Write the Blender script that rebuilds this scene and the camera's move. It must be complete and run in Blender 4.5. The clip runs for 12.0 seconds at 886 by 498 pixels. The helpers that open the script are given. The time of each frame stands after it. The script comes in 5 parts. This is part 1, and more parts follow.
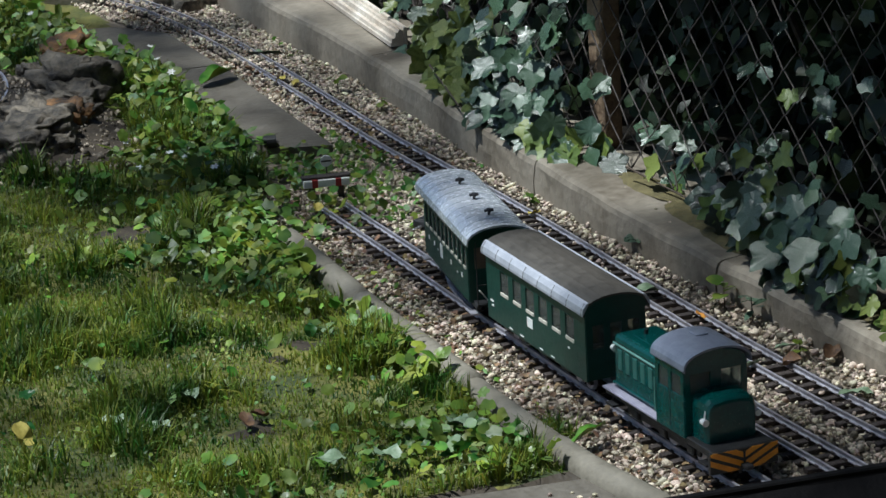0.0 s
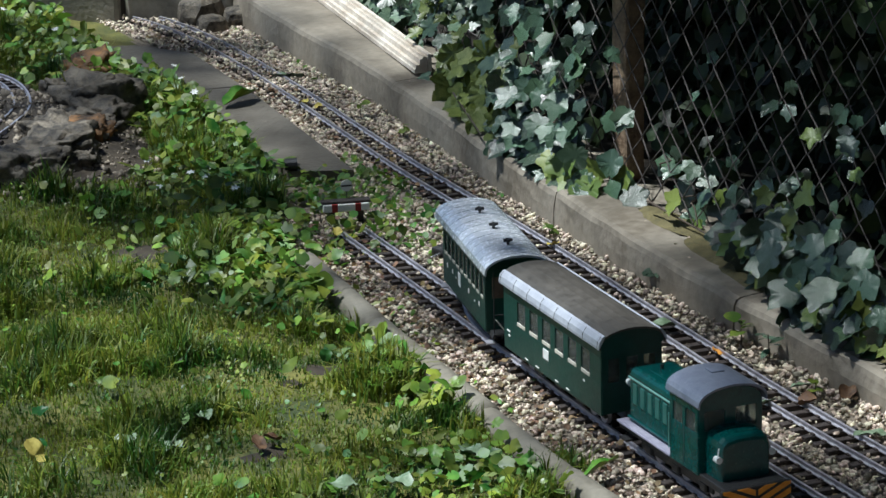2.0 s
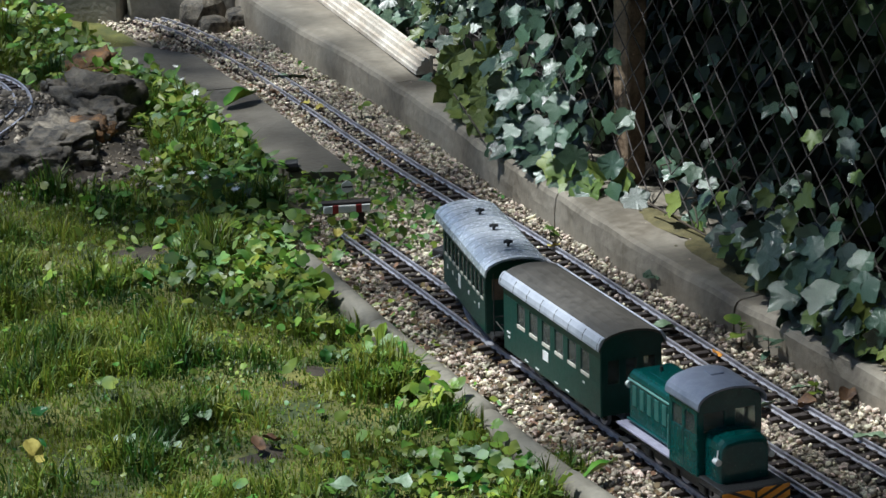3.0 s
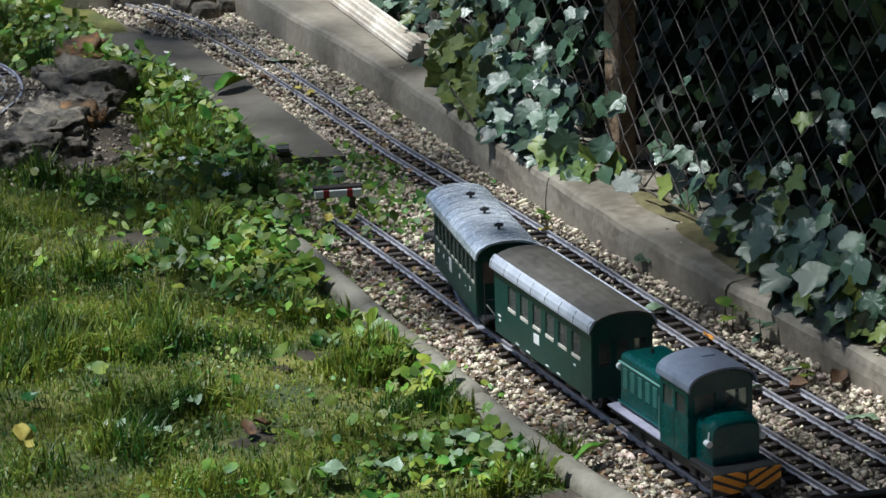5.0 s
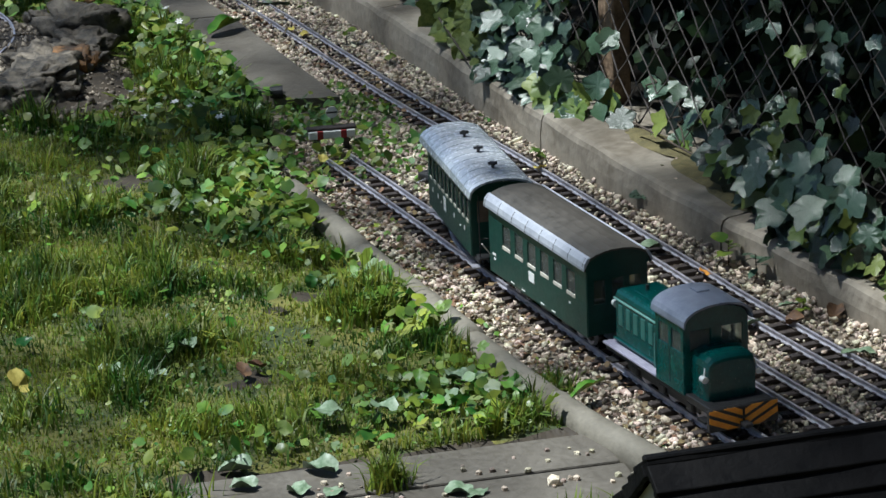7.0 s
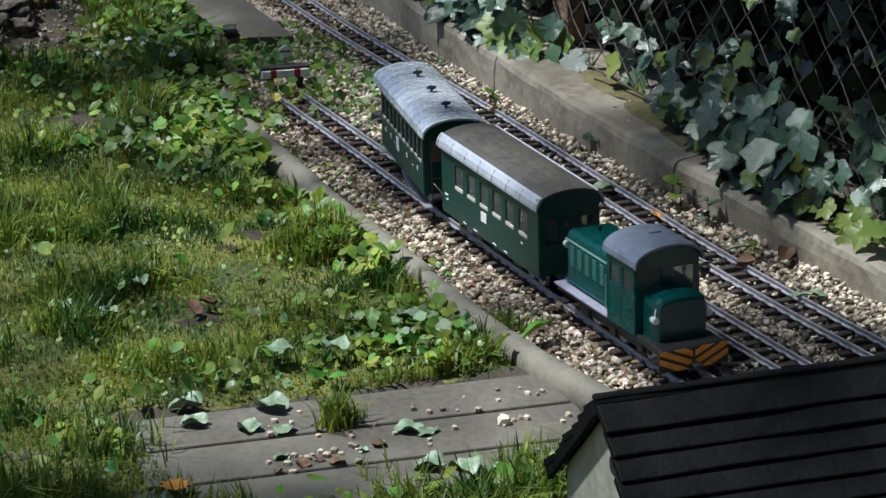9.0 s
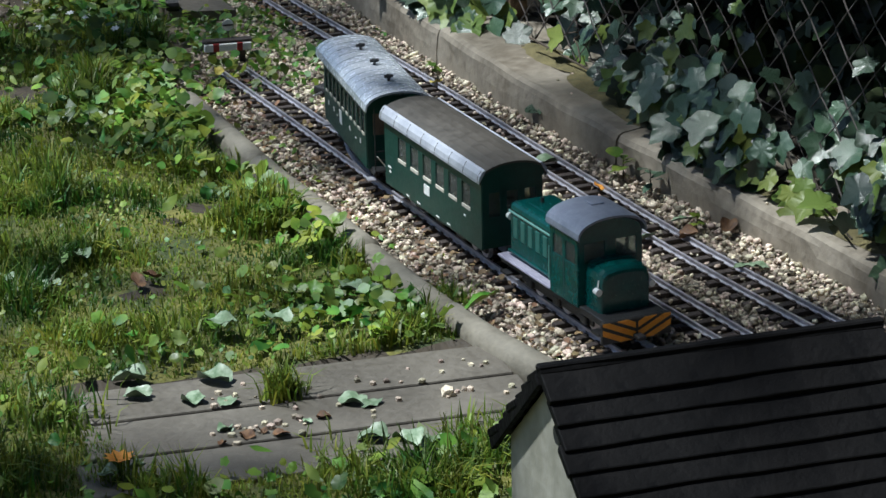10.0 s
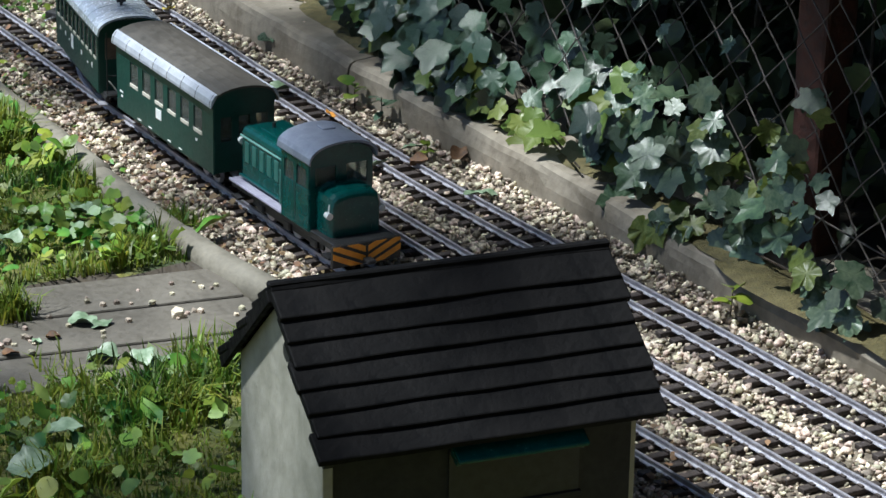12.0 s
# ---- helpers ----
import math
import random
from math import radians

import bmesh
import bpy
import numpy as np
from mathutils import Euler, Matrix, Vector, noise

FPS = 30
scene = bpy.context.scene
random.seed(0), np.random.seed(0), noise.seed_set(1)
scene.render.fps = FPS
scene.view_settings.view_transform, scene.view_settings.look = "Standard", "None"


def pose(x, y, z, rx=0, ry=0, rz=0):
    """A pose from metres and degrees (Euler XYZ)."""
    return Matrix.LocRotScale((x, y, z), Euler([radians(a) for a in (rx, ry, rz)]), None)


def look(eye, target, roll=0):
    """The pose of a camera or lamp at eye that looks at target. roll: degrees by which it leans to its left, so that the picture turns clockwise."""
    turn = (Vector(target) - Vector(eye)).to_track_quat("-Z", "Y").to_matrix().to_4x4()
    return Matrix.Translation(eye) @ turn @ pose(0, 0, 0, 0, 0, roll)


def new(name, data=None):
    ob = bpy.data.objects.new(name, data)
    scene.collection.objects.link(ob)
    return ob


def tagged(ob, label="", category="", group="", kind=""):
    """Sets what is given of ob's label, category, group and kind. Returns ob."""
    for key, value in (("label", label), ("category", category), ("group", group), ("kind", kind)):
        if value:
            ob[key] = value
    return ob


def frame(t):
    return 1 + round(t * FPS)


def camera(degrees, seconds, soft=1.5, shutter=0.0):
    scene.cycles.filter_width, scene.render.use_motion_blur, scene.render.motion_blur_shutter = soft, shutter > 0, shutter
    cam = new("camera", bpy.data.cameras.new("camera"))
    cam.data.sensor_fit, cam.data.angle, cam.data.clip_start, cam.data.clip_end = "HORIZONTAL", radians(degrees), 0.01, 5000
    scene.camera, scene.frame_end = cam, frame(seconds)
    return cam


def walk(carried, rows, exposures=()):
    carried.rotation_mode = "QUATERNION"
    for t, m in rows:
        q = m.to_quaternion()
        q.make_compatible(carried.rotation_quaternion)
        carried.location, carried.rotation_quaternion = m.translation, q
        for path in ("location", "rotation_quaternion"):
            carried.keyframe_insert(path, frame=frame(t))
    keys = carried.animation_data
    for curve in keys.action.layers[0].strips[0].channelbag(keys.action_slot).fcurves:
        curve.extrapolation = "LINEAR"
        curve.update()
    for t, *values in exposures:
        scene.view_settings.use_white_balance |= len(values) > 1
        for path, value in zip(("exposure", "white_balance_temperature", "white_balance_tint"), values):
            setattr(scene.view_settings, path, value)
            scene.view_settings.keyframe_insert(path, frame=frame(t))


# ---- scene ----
# ---- camera ----
cam = camera(16.2252, 12.0, soft=1.5, shutter=0.0)
PATH = [
    (0.0, pose(-1.9848, -0.0084, 1.5277, 72.853, 2.950, -25.701)),
    (0.5, pose(-1.9803, -0.0053, 1.5299, 73.324, 2.021, -26.695)),
    (1.0, pose(-1.9792, 0.0023, 1.5333, 73.892, 2.124, -25.648)),
    (1.5, pose(-1.9807, -0.0020, 1.5315, 73.228, 1.515, -25.257)),
    (2.0, pose(-1.9820, -0.0003, 1.5287, 73.365, 1.386, -24.884)),
    (2.5, pose(-1.9774, 0.0001, 1.5252, 73.360, 1.381, -24.985)),
    (3.0, pose(-1.9757, -0.0008, 1.5265, 73.409, 1.276, -24.775)),
    (5.0, pose(-1.9654, 0.0019, 1.5141, 73.219, 1.463, -24.906)),
    (5.5, pose(-1.9646, -0.0003, 1.5115, 72.977, 1.790, -24.879)),
    (6.0, pose(-1.9574, 0.0040, 1.5065, 72.327, 1.803, -25.164)),
    (6.5, pose(-1.9524, 0.0091, 1.5061, 72.026, 2.292, -25.200)),
    (7.0, pose(-1.9476, 0.0085, 1.5044, 72.152, 2.228, -25.083)),
    (9.0, pose(-1.9481, 0.0063, 1.4973, 71.111, 1.459, -25.747)),
    (9.5, pose(-1.9504, 0.0050, 1.4962, 70.971, 1.359, -26.143)),
    (10.0, pose(-1.9525, 0.0006, 1.4916, 70.676, 1.234, -26.794)),
    (10.5, pose(-1.9617, -0.0081, 1.4903, 70.210, 0.980, -28.013)),
    (11.0, pose(-1.9703, -0.0147, 1.4912, 70.335, 0.950, -28.454)),
    (11.5, pose(-1.9729, -0.0247, 1.4926, 70.464, 0.535, -29.322)),
    (12.0, pose(-1.9705, -0.0268, 1.4741, 69.648, -1.030, -31.285)),
]
walk(cam, PATH, [(0.0, 0.10), (0.6, 0.22), (1.4, 0.32), (10.0, 0.33), (11.5, 0.62), (12.0, 0.58)])
scene.view_settings.use_white_balance = True
scene.view_settings.white_balance_temperature = 5650
scene.view_settings.white_balance_tint = 5

# ---- sky and sun ----
SUN_ELEVATION, SUN_AZIMUTH = 66.0, -66.0   # degrees; azimuth from +y towards +x
world = bpy.data.worlds.new("world")
scene.world = world
world.use_nodes = True
wn = world.node_tree.nodes
sky = wn.new("ShaderNodeTexSky")
sky.sky_type, sky.sun_disc = "NISHITA", False
sky.sun_elevation, sky.sun_rotation = radians(SUN_ELEVATION), radians(SUN_AZIMUTH)
wn["Background"].inputs["Strength"].default_value = 0.06
world.node_tree.links.new(sky.outputs[0], wn["Background"].inputs["Color"])
sun = new("sun", bpy.data.lights.new("sun", "SUN"))
sun.data.energy, sun.data.angle, sun.data.color = 5.0, radians(2.5), (1.0, 0.95, 0.86)
az, el = radians(SUN_AZIMUTH), radians(SUN_ELEVATION)
sun.matrix_world = look((0, 0, 5), Vector((0, 0, 5)) - Vector((math.sin(az) * math.cos(el), math.cos(az) * math.cos(el), math.sin(el))))


# ---- materials ----
def material(name, dark, light, scale=40.0, rough=(0.6, 0.85), metal=0.0, bump=0.15, bump_scale=None, vary="none",
             hue=0.0, spec=0.5, fine=4.0, thin=0.0, island=0.25, span=(0.5, 0.95)):
    """A procedural surface: two noises mix the two colours; vary = island or object shifts each piece."""
    m = bpy.data.materials.new(name)
    m.use_nodes = True
    nt = m.node_tree
    n, l = nt.nodes, nt.links
    bsdf = n["Principled BSDF"]
    tc = n.new("ShaderNodeTexCoord")
    big, small = n.new("ShaderNodeTexNoise"), n.new("ShaderNodeTexNoise")
    big.inputs["Scale"].default_value, small.inputs["Scale"].default_value = scale, scale * fine
    big.inputs["Detail"].default_value, small.inputs["Detail"].default_value = 5, 4
    geo = n.new("ShaderNodeNewGeometry")
    src = geo.outputs["Position"] if vary == "island" else tc.outputs["Object"]
    l.new(src, big.inputs["Vector"])
    l.new(src, small.inputs["Vector"])
    mixn = n.new("ShaderNodeMath")
    mixn.operation = "MULTIPLY_ADD"
    l.new(small.outputs["Fac"], mixn.inputs[0])
    mixn.inputs[1].default_value = 0.45
    l.new(big.outputs["Fac"], mixn.inputs[2])
    rng = n.new("ShaderNodeMapRange")
    l.new(mixn.outputs[0], rng.inputs["Value"])
    rng.inputs["From Min"].default_value, rng.inputs["From Max"].default_value = span
    mix = n.new("ShaderNodeMix")
    mix.data_type = "RGBA"
    mix.inputs[6].default_value, mix.inputs[7].default_value = (*dark, 1), (*light, 1)
    l.new(rng.outputs[0], mix.inputs[0])
    colour = mix.outputs[2]
    if vary != "none":
        rnd = geo.outputs["Random Per Island"] if vary == "island" else n.new("ShaderNodeObjectInfo").outputs["Random"]
        hsv = n.new("ShaderNodeHueSaturation")
        mr = n.new("ShaderNodeMapRange")
        mr.inputs["To Min"].default_value, mr.inputs["To Max"].default_value = 1 - island, 1 + island
        l.new(rnd, mr.inputs["Value"])
        l.new(mr.outputs[0], hsv.inputs["Value"])
        if hue:
            w = n.new("ShaderNodeTexWhiteNoise")
            w.noise_dimensions = "1D"
            l.new(rnd, w.inputs["W"])
            mh = n.new("ShaderNodeMapRange")
            mh.inputs["To Min"].default_value, mh.inputs["To Max"].default_value = 0.5 - hue, 0.5 + hue
            l.new(w.outputs["Value"], mh.inputs["Value"])
            l.new(mh.outputs[0], hsv.inputs["Hue"])
        l.new(colour, hsv.inputs["Color"])
        colour = hsv.outputs[0]
    l.new(colour, bsdf.inputs["Base Color"])
    rr = n.new("ShaderNodeMapRange")
    l.new(small.outputs["Fac"], rr.inputs["Value"])
    rr.inputs["From Min"].default_value, rr.inputs["From Max"].default_value = 0.3, 0.7
    rr.inputs["To Min"].default_value, rr.inputs["To Max"].default_value = rough
    l.new(rr.outputs[0], bsdf.inputs["Roughness"])
    bsdf.inputs["Metallic"].default_value = metal
    bsdf.inputs["Specular IOR Level"].default_value = spec
    if bump:
        bp = n.new("ShaderNodeBump")
        bp.inputs["Strength"].default_value = bump
        bp.inputs["Distance"].default_value = 0.004
        l.new(small.outputs["Fac"], bp.inputs["Height"])
        l.new(bp.outputs[0], bsdf.inputs["Normal"])
    if thin:
        tr = n.new("ShaderNodeBsdfTranslucent")
        l.new(colour, tr.inputs["Color"])
        ms = n.new("ShaderNodeMixShader")
        ms.inputs[0].default_value = thin
        l.new(bsdf.outputs[0], ms.inputs[1])
        l.new(tr.outputs[0], ms.inputs[2])
        l.new(ms.outputs[0], n["Material Output"].inputs["Surface"])
    return m


def glass(name, tint, rough=0.05):
    m = bpy.data.materials.new(name)
    m.use_nodes = True
    b = m.node_tree.nodes["Principled BSDF"]
    b.inputs["Base Color"].default_value = (*tint, 1)
    b.inputs["Transmission Weight"].default_value = 0.9
    b.inputs["Roughness"].default_value = rough
    b.inputs["IOR"].default_value = 1.2
    return m


SOIL = material("soil", (0.022, 0.016, 0.010), (0.062, 0.047, 0.030), 14, bump=0.8)
GRIT = material("ballast bed", (0.10, 0.08, 0.06), (0.24, 0.20, 0.15), 60, bump=0.8)
STONE = material("ballast stone", (0.22, 0.165, 0.11), (0.75, 0.66, 0.53), 70, vary="island", hue=0.04, bump=0.5, island=0.68)
STONE_OB = material("loose ballast stone", (0.22, 0.165, 0.11), (0.75, 0.66, 0.53), 70, vary="object", hue=0.04, bump=0.5, island=0.68)
GRASS = material("grass blade", (0.036, 0.094, 0.010), (0.235, 0.285, 0.034), 6, span=(0.56, 0.86), vary="island", hue=0.04, rough=(0.4, 0.6), bump=0, thin=0.4, island=0.5)
TURF = material("mossy turf", (0.034, 0.050, 0.011), (0.17, 0.16, 0.034), 9, span=(0.56, 0.88), fine=14, bump=0.9)
WEED = material("weed leaf", (0.038, 0.105, 0.014), (0.21, 0.31, 0.032), 7, span=(0.55, 0.88), vary="island", hue=0.045, rough=(0.38, 0.6), bump=0.1, thin=0.22, island=0.45)
IVY = material("ivy leaf", (0.018, 0.050, 0.026), (0.080, 0.135, 0.075), 45, vary="object", hue=0.03, rough=(0.22, 0.40), bump=0.2, thin=0.08, spec=0.9, island=0.65, fine=3)
IVY_PALE = material("young ivy leaf", (0.10, 0.16, 0.03), (0.23, 0.29, 0.07), 60, vary="object", hue=0.02, rough=(0.28, 0.48), bump=0.12, thin=0.25, island=0.3)
IVY_ISLAND = material("ivy leaf mass", (0.030, 0.068, 0.036), (0.12, 0.17, 0.095), 60, vary="island", hue=0.03, rough=(0.3, 0.5), bump=0.1, thin=0.12, spec=0.8, island=0.5)
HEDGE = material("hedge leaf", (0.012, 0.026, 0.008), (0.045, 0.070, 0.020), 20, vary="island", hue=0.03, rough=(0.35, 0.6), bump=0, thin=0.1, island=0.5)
STEM = material("stem", (0.028, 0.020, 0.013), (0.085, 0.062, 0.042), 60, bump=0.4)
DEAD = material("dead leaf", (0.075, 0.035, 0.018), (0.20, 0.11, 0.05), 60, vary="object", bump=0.2)
PALE_LEAF = material("pale fallen leaf", (0.12, 0.19, 0.10), (0.29, 0.37, 0.25), 60, vary="object", rough=(0.35, 0.55), island=0.2)
ORANGE_LEAF = material("orange leaf", (0.55, 0.22, 0.03), (0.80, 0.38, 0.06), 60)
YELLOW_LEAF = material("yellow leaf", (0.45, 0.36, 0.06), (0.68, 0.58, 0.15), 60)
PETAL = material("petal", (0.70, 0.70, 0.66), (0.85, 0.85, 0.82), 60, bump=0)
CONCRETE = material("concrete", (0.135, 0.112, 0.082), (0.34, 0.30, 0.24), 5, span=(0.5, 0.9), fine=12, bump=0.5)
SLAB = material("paving concrete", (0.085, 0.074, 0.058), (0.16, 0.143, 0.117), 8, fine=11, bump=0.45, rough=(0.5, 0.75))
EDGING = material("edging concrete", (0.14, 0.125, 0.095), (0.27, 0.245, 0.195), 14, fine=7, bump=0.4, vary="object", island=0.12)
MOSS = material("moss", (0.075, 0.064, 0.024), (0.165, 0.138, 0.055), 60, bump=0.9)
BLOCK = material("block stone", (0.16, 0.15, 0.125), (0.33, 0.305, 0.255), 12, fine=7, bump=0.6, vary="object", island=0.2)
ROCK = material("rock", (0.020, 0.016, 0.012), (0.21, 0.178, 0.135), 26, span=(0.55, 0.9), fine=5, bump=0.9, vary="object", island=0.3)
RUST_ROCK = material("rust-stained rock", (0.030, 0.020, 0.012), (0.30, 0.15, 0.05), 30, span=(0.55, 0.9), fine=5, bump=0.9, vary="object", island=0.2)
# darker copy of the soil, with the shade under the hedge in its colour
SHADED_SOIL = material("soil with hedge shade", (0.012, 0.009, 0.006), (0.035, 0.027, 0.018), 20, bump=0.8)
LITTER = material("leaf litter", (0.07, 0.04, 0.02), (0.26, 0.17, 0.085), 60, vary="island", hue=0.03, island=0.5, bump=0.1)
RUBBLE = material("brown rubble", (0.08, 0.06, 0.042), (0.42, 0.36, 0.28), 40, vary="island", bump=0.5, island=0.6)
RAIL = material("rail metal", (0.36, 0.35, 0.40), (0.62, 0.61, 0.67), 70, rough=(0.3, 0.5), metal=0.55, bump=0.15)
BRIGHT_RAIL = material("bright rail metal", (0.55, 0.55, 0.57), (0.75, 0.75, 0.77), 70, rough=(0.2, 0.35), metal=0.9, bump=0.05)
SLEEPER = material("sleeper plastic", (0.026, 0.020, 0.018), (0.065, 0.05, 0.044), 90, rough=(0.5, 0.75), bump=0.4, vary="object", island=0.3)
BLACK = material("black plastic", (0.012, 0.012, 0.013), (0.028, 0.028, 0.03), 80, rough=(0.4, 0.6), bump=0.1)
FELT = material("black roof board", (0.0025, 0.0025, 0.003), (0.009, 0.0084, 0.0086), 16, rough=(0.55, 0.8), bump=0.4, spec=0.1, fine=6)
RENDERED = material("rendered wall", (0.27, 0.26, 0.21), (0.42, 0.40, 0.34), 14, bump=0.3)
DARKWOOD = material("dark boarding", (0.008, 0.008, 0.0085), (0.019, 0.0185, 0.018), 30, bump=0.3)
GREEN = material("teal green paint", (0.003, 0.050, 0.046), (0.006, 0.074, 0.068), 60, rough=(0.16, 0.28), bump=0.0)
DEEP = material("deep green paint", (0.003, 0.036, 0.028), (0.006, 0.054, 0.042), 60, rough=(0.3, 0.45), bump=0.04)
LOUVRE = material("grey green louvre", (0.03, 0.12, 0.105), (0.05, 0.165, 0.145), 60, rough=(0.3, 0.4), bump=0.0)
GLINT_HANDRAIL_GREEN = material("pale green hood glint and handrail", (0.16, 0.34, 0.31), (0.24, 0.44, 0.40), 60, rough=(0.3, 0.4), bump=0.0)
CABROOF = material("blue grey roof", (0.17, 0.19, 0.25), (0.25, 0.275, 0.35), 50, rough=(0.28, 0.42), bump=0.05)
FOOTPLATE = material("grey footplate", (0.26, 0.25, 0.33), (0.36, 0.35, 0.43), 50, rough=(0.35, 0.5), bump=0.05)
SILVER = material("silver roof", (0.64, 0.68, 0.77), (0.84, 0.87, 0.93), 30, rough=(0.18, 0.32), metal=0.3, bump=0.06)
BROWNROOF = material("brown grey roof", (0.048, 0.043, 0.036), (0.082, 0.073, 0.062), 22, rough=(0.5, 0.7), bump=0.1)
EDGE_GREY = material("light grey roof edge", (0.36, 0.38, 0.44), (0.48, 0.50, 0.56), 40, rough=(0.3, 0.45), bump=0.05)
INTERIOR = material("coach interior", (0.09, 0.06, 0.045), (0.17, 0.12, 0.09), 60, bump=0)
CREAM = material("curtain", (0.50, 0.47, 0.40), (0.68, 0.64, 0.55), 80, bump=0)
WHITE = material("white paint", (0.72, 0.72, 0.70), (0.84, 0.84, 0.82), 60, bump=0.05)
RED = material("red paint", (0.26, 0.022, 0.022), (0.38, 0.04, 0.035), 60, bump=0.1)
YELLOW = material("amber paint", (0.66, 0.25, 0.012), (0.82, 0.34, 0.02), 60, rough=(0.4, 0.5), bump=0.03)
LAMP = material("lamp glass", (0.62, 0.64, 0.64), (0.78, 0.80, 0.80), 60, rough=(0.08, 0.15), bump=0)
WOOD = material("weathered post", (0.10, 0.06, 0.035), (0.36, 0.26, 0.17), 18, fine=8, bump=0.6)
DARKPOST = material("dark red post", (0.035, 0.013, 0.010), (0.085, 0.03, 0.02), 30, bump=0.5)
TIMBER = material("whitewashed timber", (0.40, 0.32, 0.24), (0.78, 0.72, 0.63), 12, fine=9, bump=0.4)
WIRE = material("rusty wire", (0.065, 0.055, 0.051), (0.165, 0.148, 0.14), 80, rough=(0.5, 0.7), metal=0.3, bump=0.1)
# dark, so that the unseen wall behind the camera bounces little light
BLOCKER_DARK = material("dark blocker wall", (0.045, 0.035, 0.03), (0.085, 0.065, 0.055), 3, bump=0.3)
PANE = glass("window pane", (0.75, 0.82, 0.80))
PANE_SMOKE = glass("dusty window pane", (0.48, 0.53, 0.50), 0.14)


# ---- building helpers ----
def mesh_of(verts, faces, smooth=False):
    me = bpy.data.meshes.new("m")
    me.from_pydata([tuple(v) for v in verts], [], faces)
    me.validate()
    if smooth:
        me.polygons.foreach_set("use_smooth", [True] * len(me.polygons))
    return me


def big_mesh(verts, tris, smooth=False):
    """A mesh from numpy arrays of vertices and triangles."""
    me = bpy.data.meshes.new("m")
    nv, nt = len(verts), len(tris)
    me.vertices.add(nv)
    me.vertices.foreach_set("co", np.asarray(verts, dtype=np.float32).ravel())
    me.loops.add(nt * 3)
    me.loops.foreach_set("vertex_index", np.asarray(tris, dtype=np.int32).ravel())
    me.polygons.add(nt)
    me.polygons.foreach_set("loop_start", np.arange(0, nt * 3, 3, dtype=np.int32))
    me.polygons.foreach_set("loop_total", np.full(nt, 3, dtype=np.int32))
    if smooth:
        me.polygons.foreach_set("use_smooth", np.ones(nt, dtype=bool))
    me.update(calc_edges=True)
    return me


def data_of(bm, mat, smooth=False):
    me = bpy.data.meshes.new("m")
    bmesh.ops.recalc_face_normals(bm, faces=bm.faces)
    if smooth:
        for f in bm.faces:
            f.smooth = True
    bm.to_mesh(me)
    bm.free()
    me.materials.append(mat)
    return me


def part(name, bm, mat, parent, label="", smooth=False, at=None):
    """One mesh object under a thing or under a part; bm is a bmesh or ready mesh data."""
    me = bm
    if isinstance(bm, bmesh.types.BMesh):
        me = data_of(bm, mat, smooth)
    elif not me.materials:
        me.materials.append(mat)
    ob = new(name, me)
    ob.parent = parent
    if at is not None:
        ob.matrix_basis = at
    return tagged(ob, label)


def thing(name, label, category, at=None, group="", kind=""):
    """The empty at the base of a thing."""
    ob = new(name)
    ob.empty_display_size = 0.02
    if at is not None:
        ob.matrix_world = at
    return tagged(ob, label, category, group, kind)


def solid(name, bm, mat, label, category, at=None, group="", kind="", smooth=False):
    """A thing that is one mesh."""
    ob = part(name, bm, mat, None, label, smooth, at)
    return tagged(ob, "", category, group, kind)


def box(size, centre=(0, 0, 0), bevel=0.0, bm=None, turn=None, segs=1):
    bm = bm or bmesh.new()
    tmp = bmesh.ops.create_cube(bm, size=1.0)["verts"]
    m = Matrix.Translation(centre) @ (turn or Matrix.Identity(4)) @ Matrix.Diagonal((*size, 1))
    bmesh.ops.transform(bm, matrix=m, verts=tmp)
    if bevel:
        edges = list({e for v in tmp for e in v.link_edges})
        bmesh.ops.bevel(bm, geom=edges, offset=bevel, segments=segs, affect="EDGES", profile=0.5)
    return bm


def rod(a, b, r0, r1=None, n=8, bm=None):
    """A tapered rod from a to b."""
    bm = bm or bmesh.new()
    a, b = Vector(a), Vector(b)
    d = b - a
    m = Matrix.Translation((a + b) / 2) @ d.to_track_quat("Z", "Y").to_matrix().to_4x4()
    bmesh.ops.create_cone(bm, cap_ends=True, segments=n, radius1=r0, radius2=r0 if r1 is None else r1, depth=d.length, matrix=m)
    return bm


def prism(outline, y0, y1, bm=None):
    """An outline in x, z drawn out along y."""
    bm = bm or bmesh.new()
    a = [bm.verts.new((x, y0, z)) for x, z in outline]
    b = [bm.verts.new((x, y1, z)) for x, z in outline]
    n = len(outline)
    for i in range(n):
        bm.faces.new((a[i], a[(i + 1) % n], b[(i + 1) % n], b[i]))
    bm.faces.new(a)
    bm.faces.new(b[::-1])
    return bm


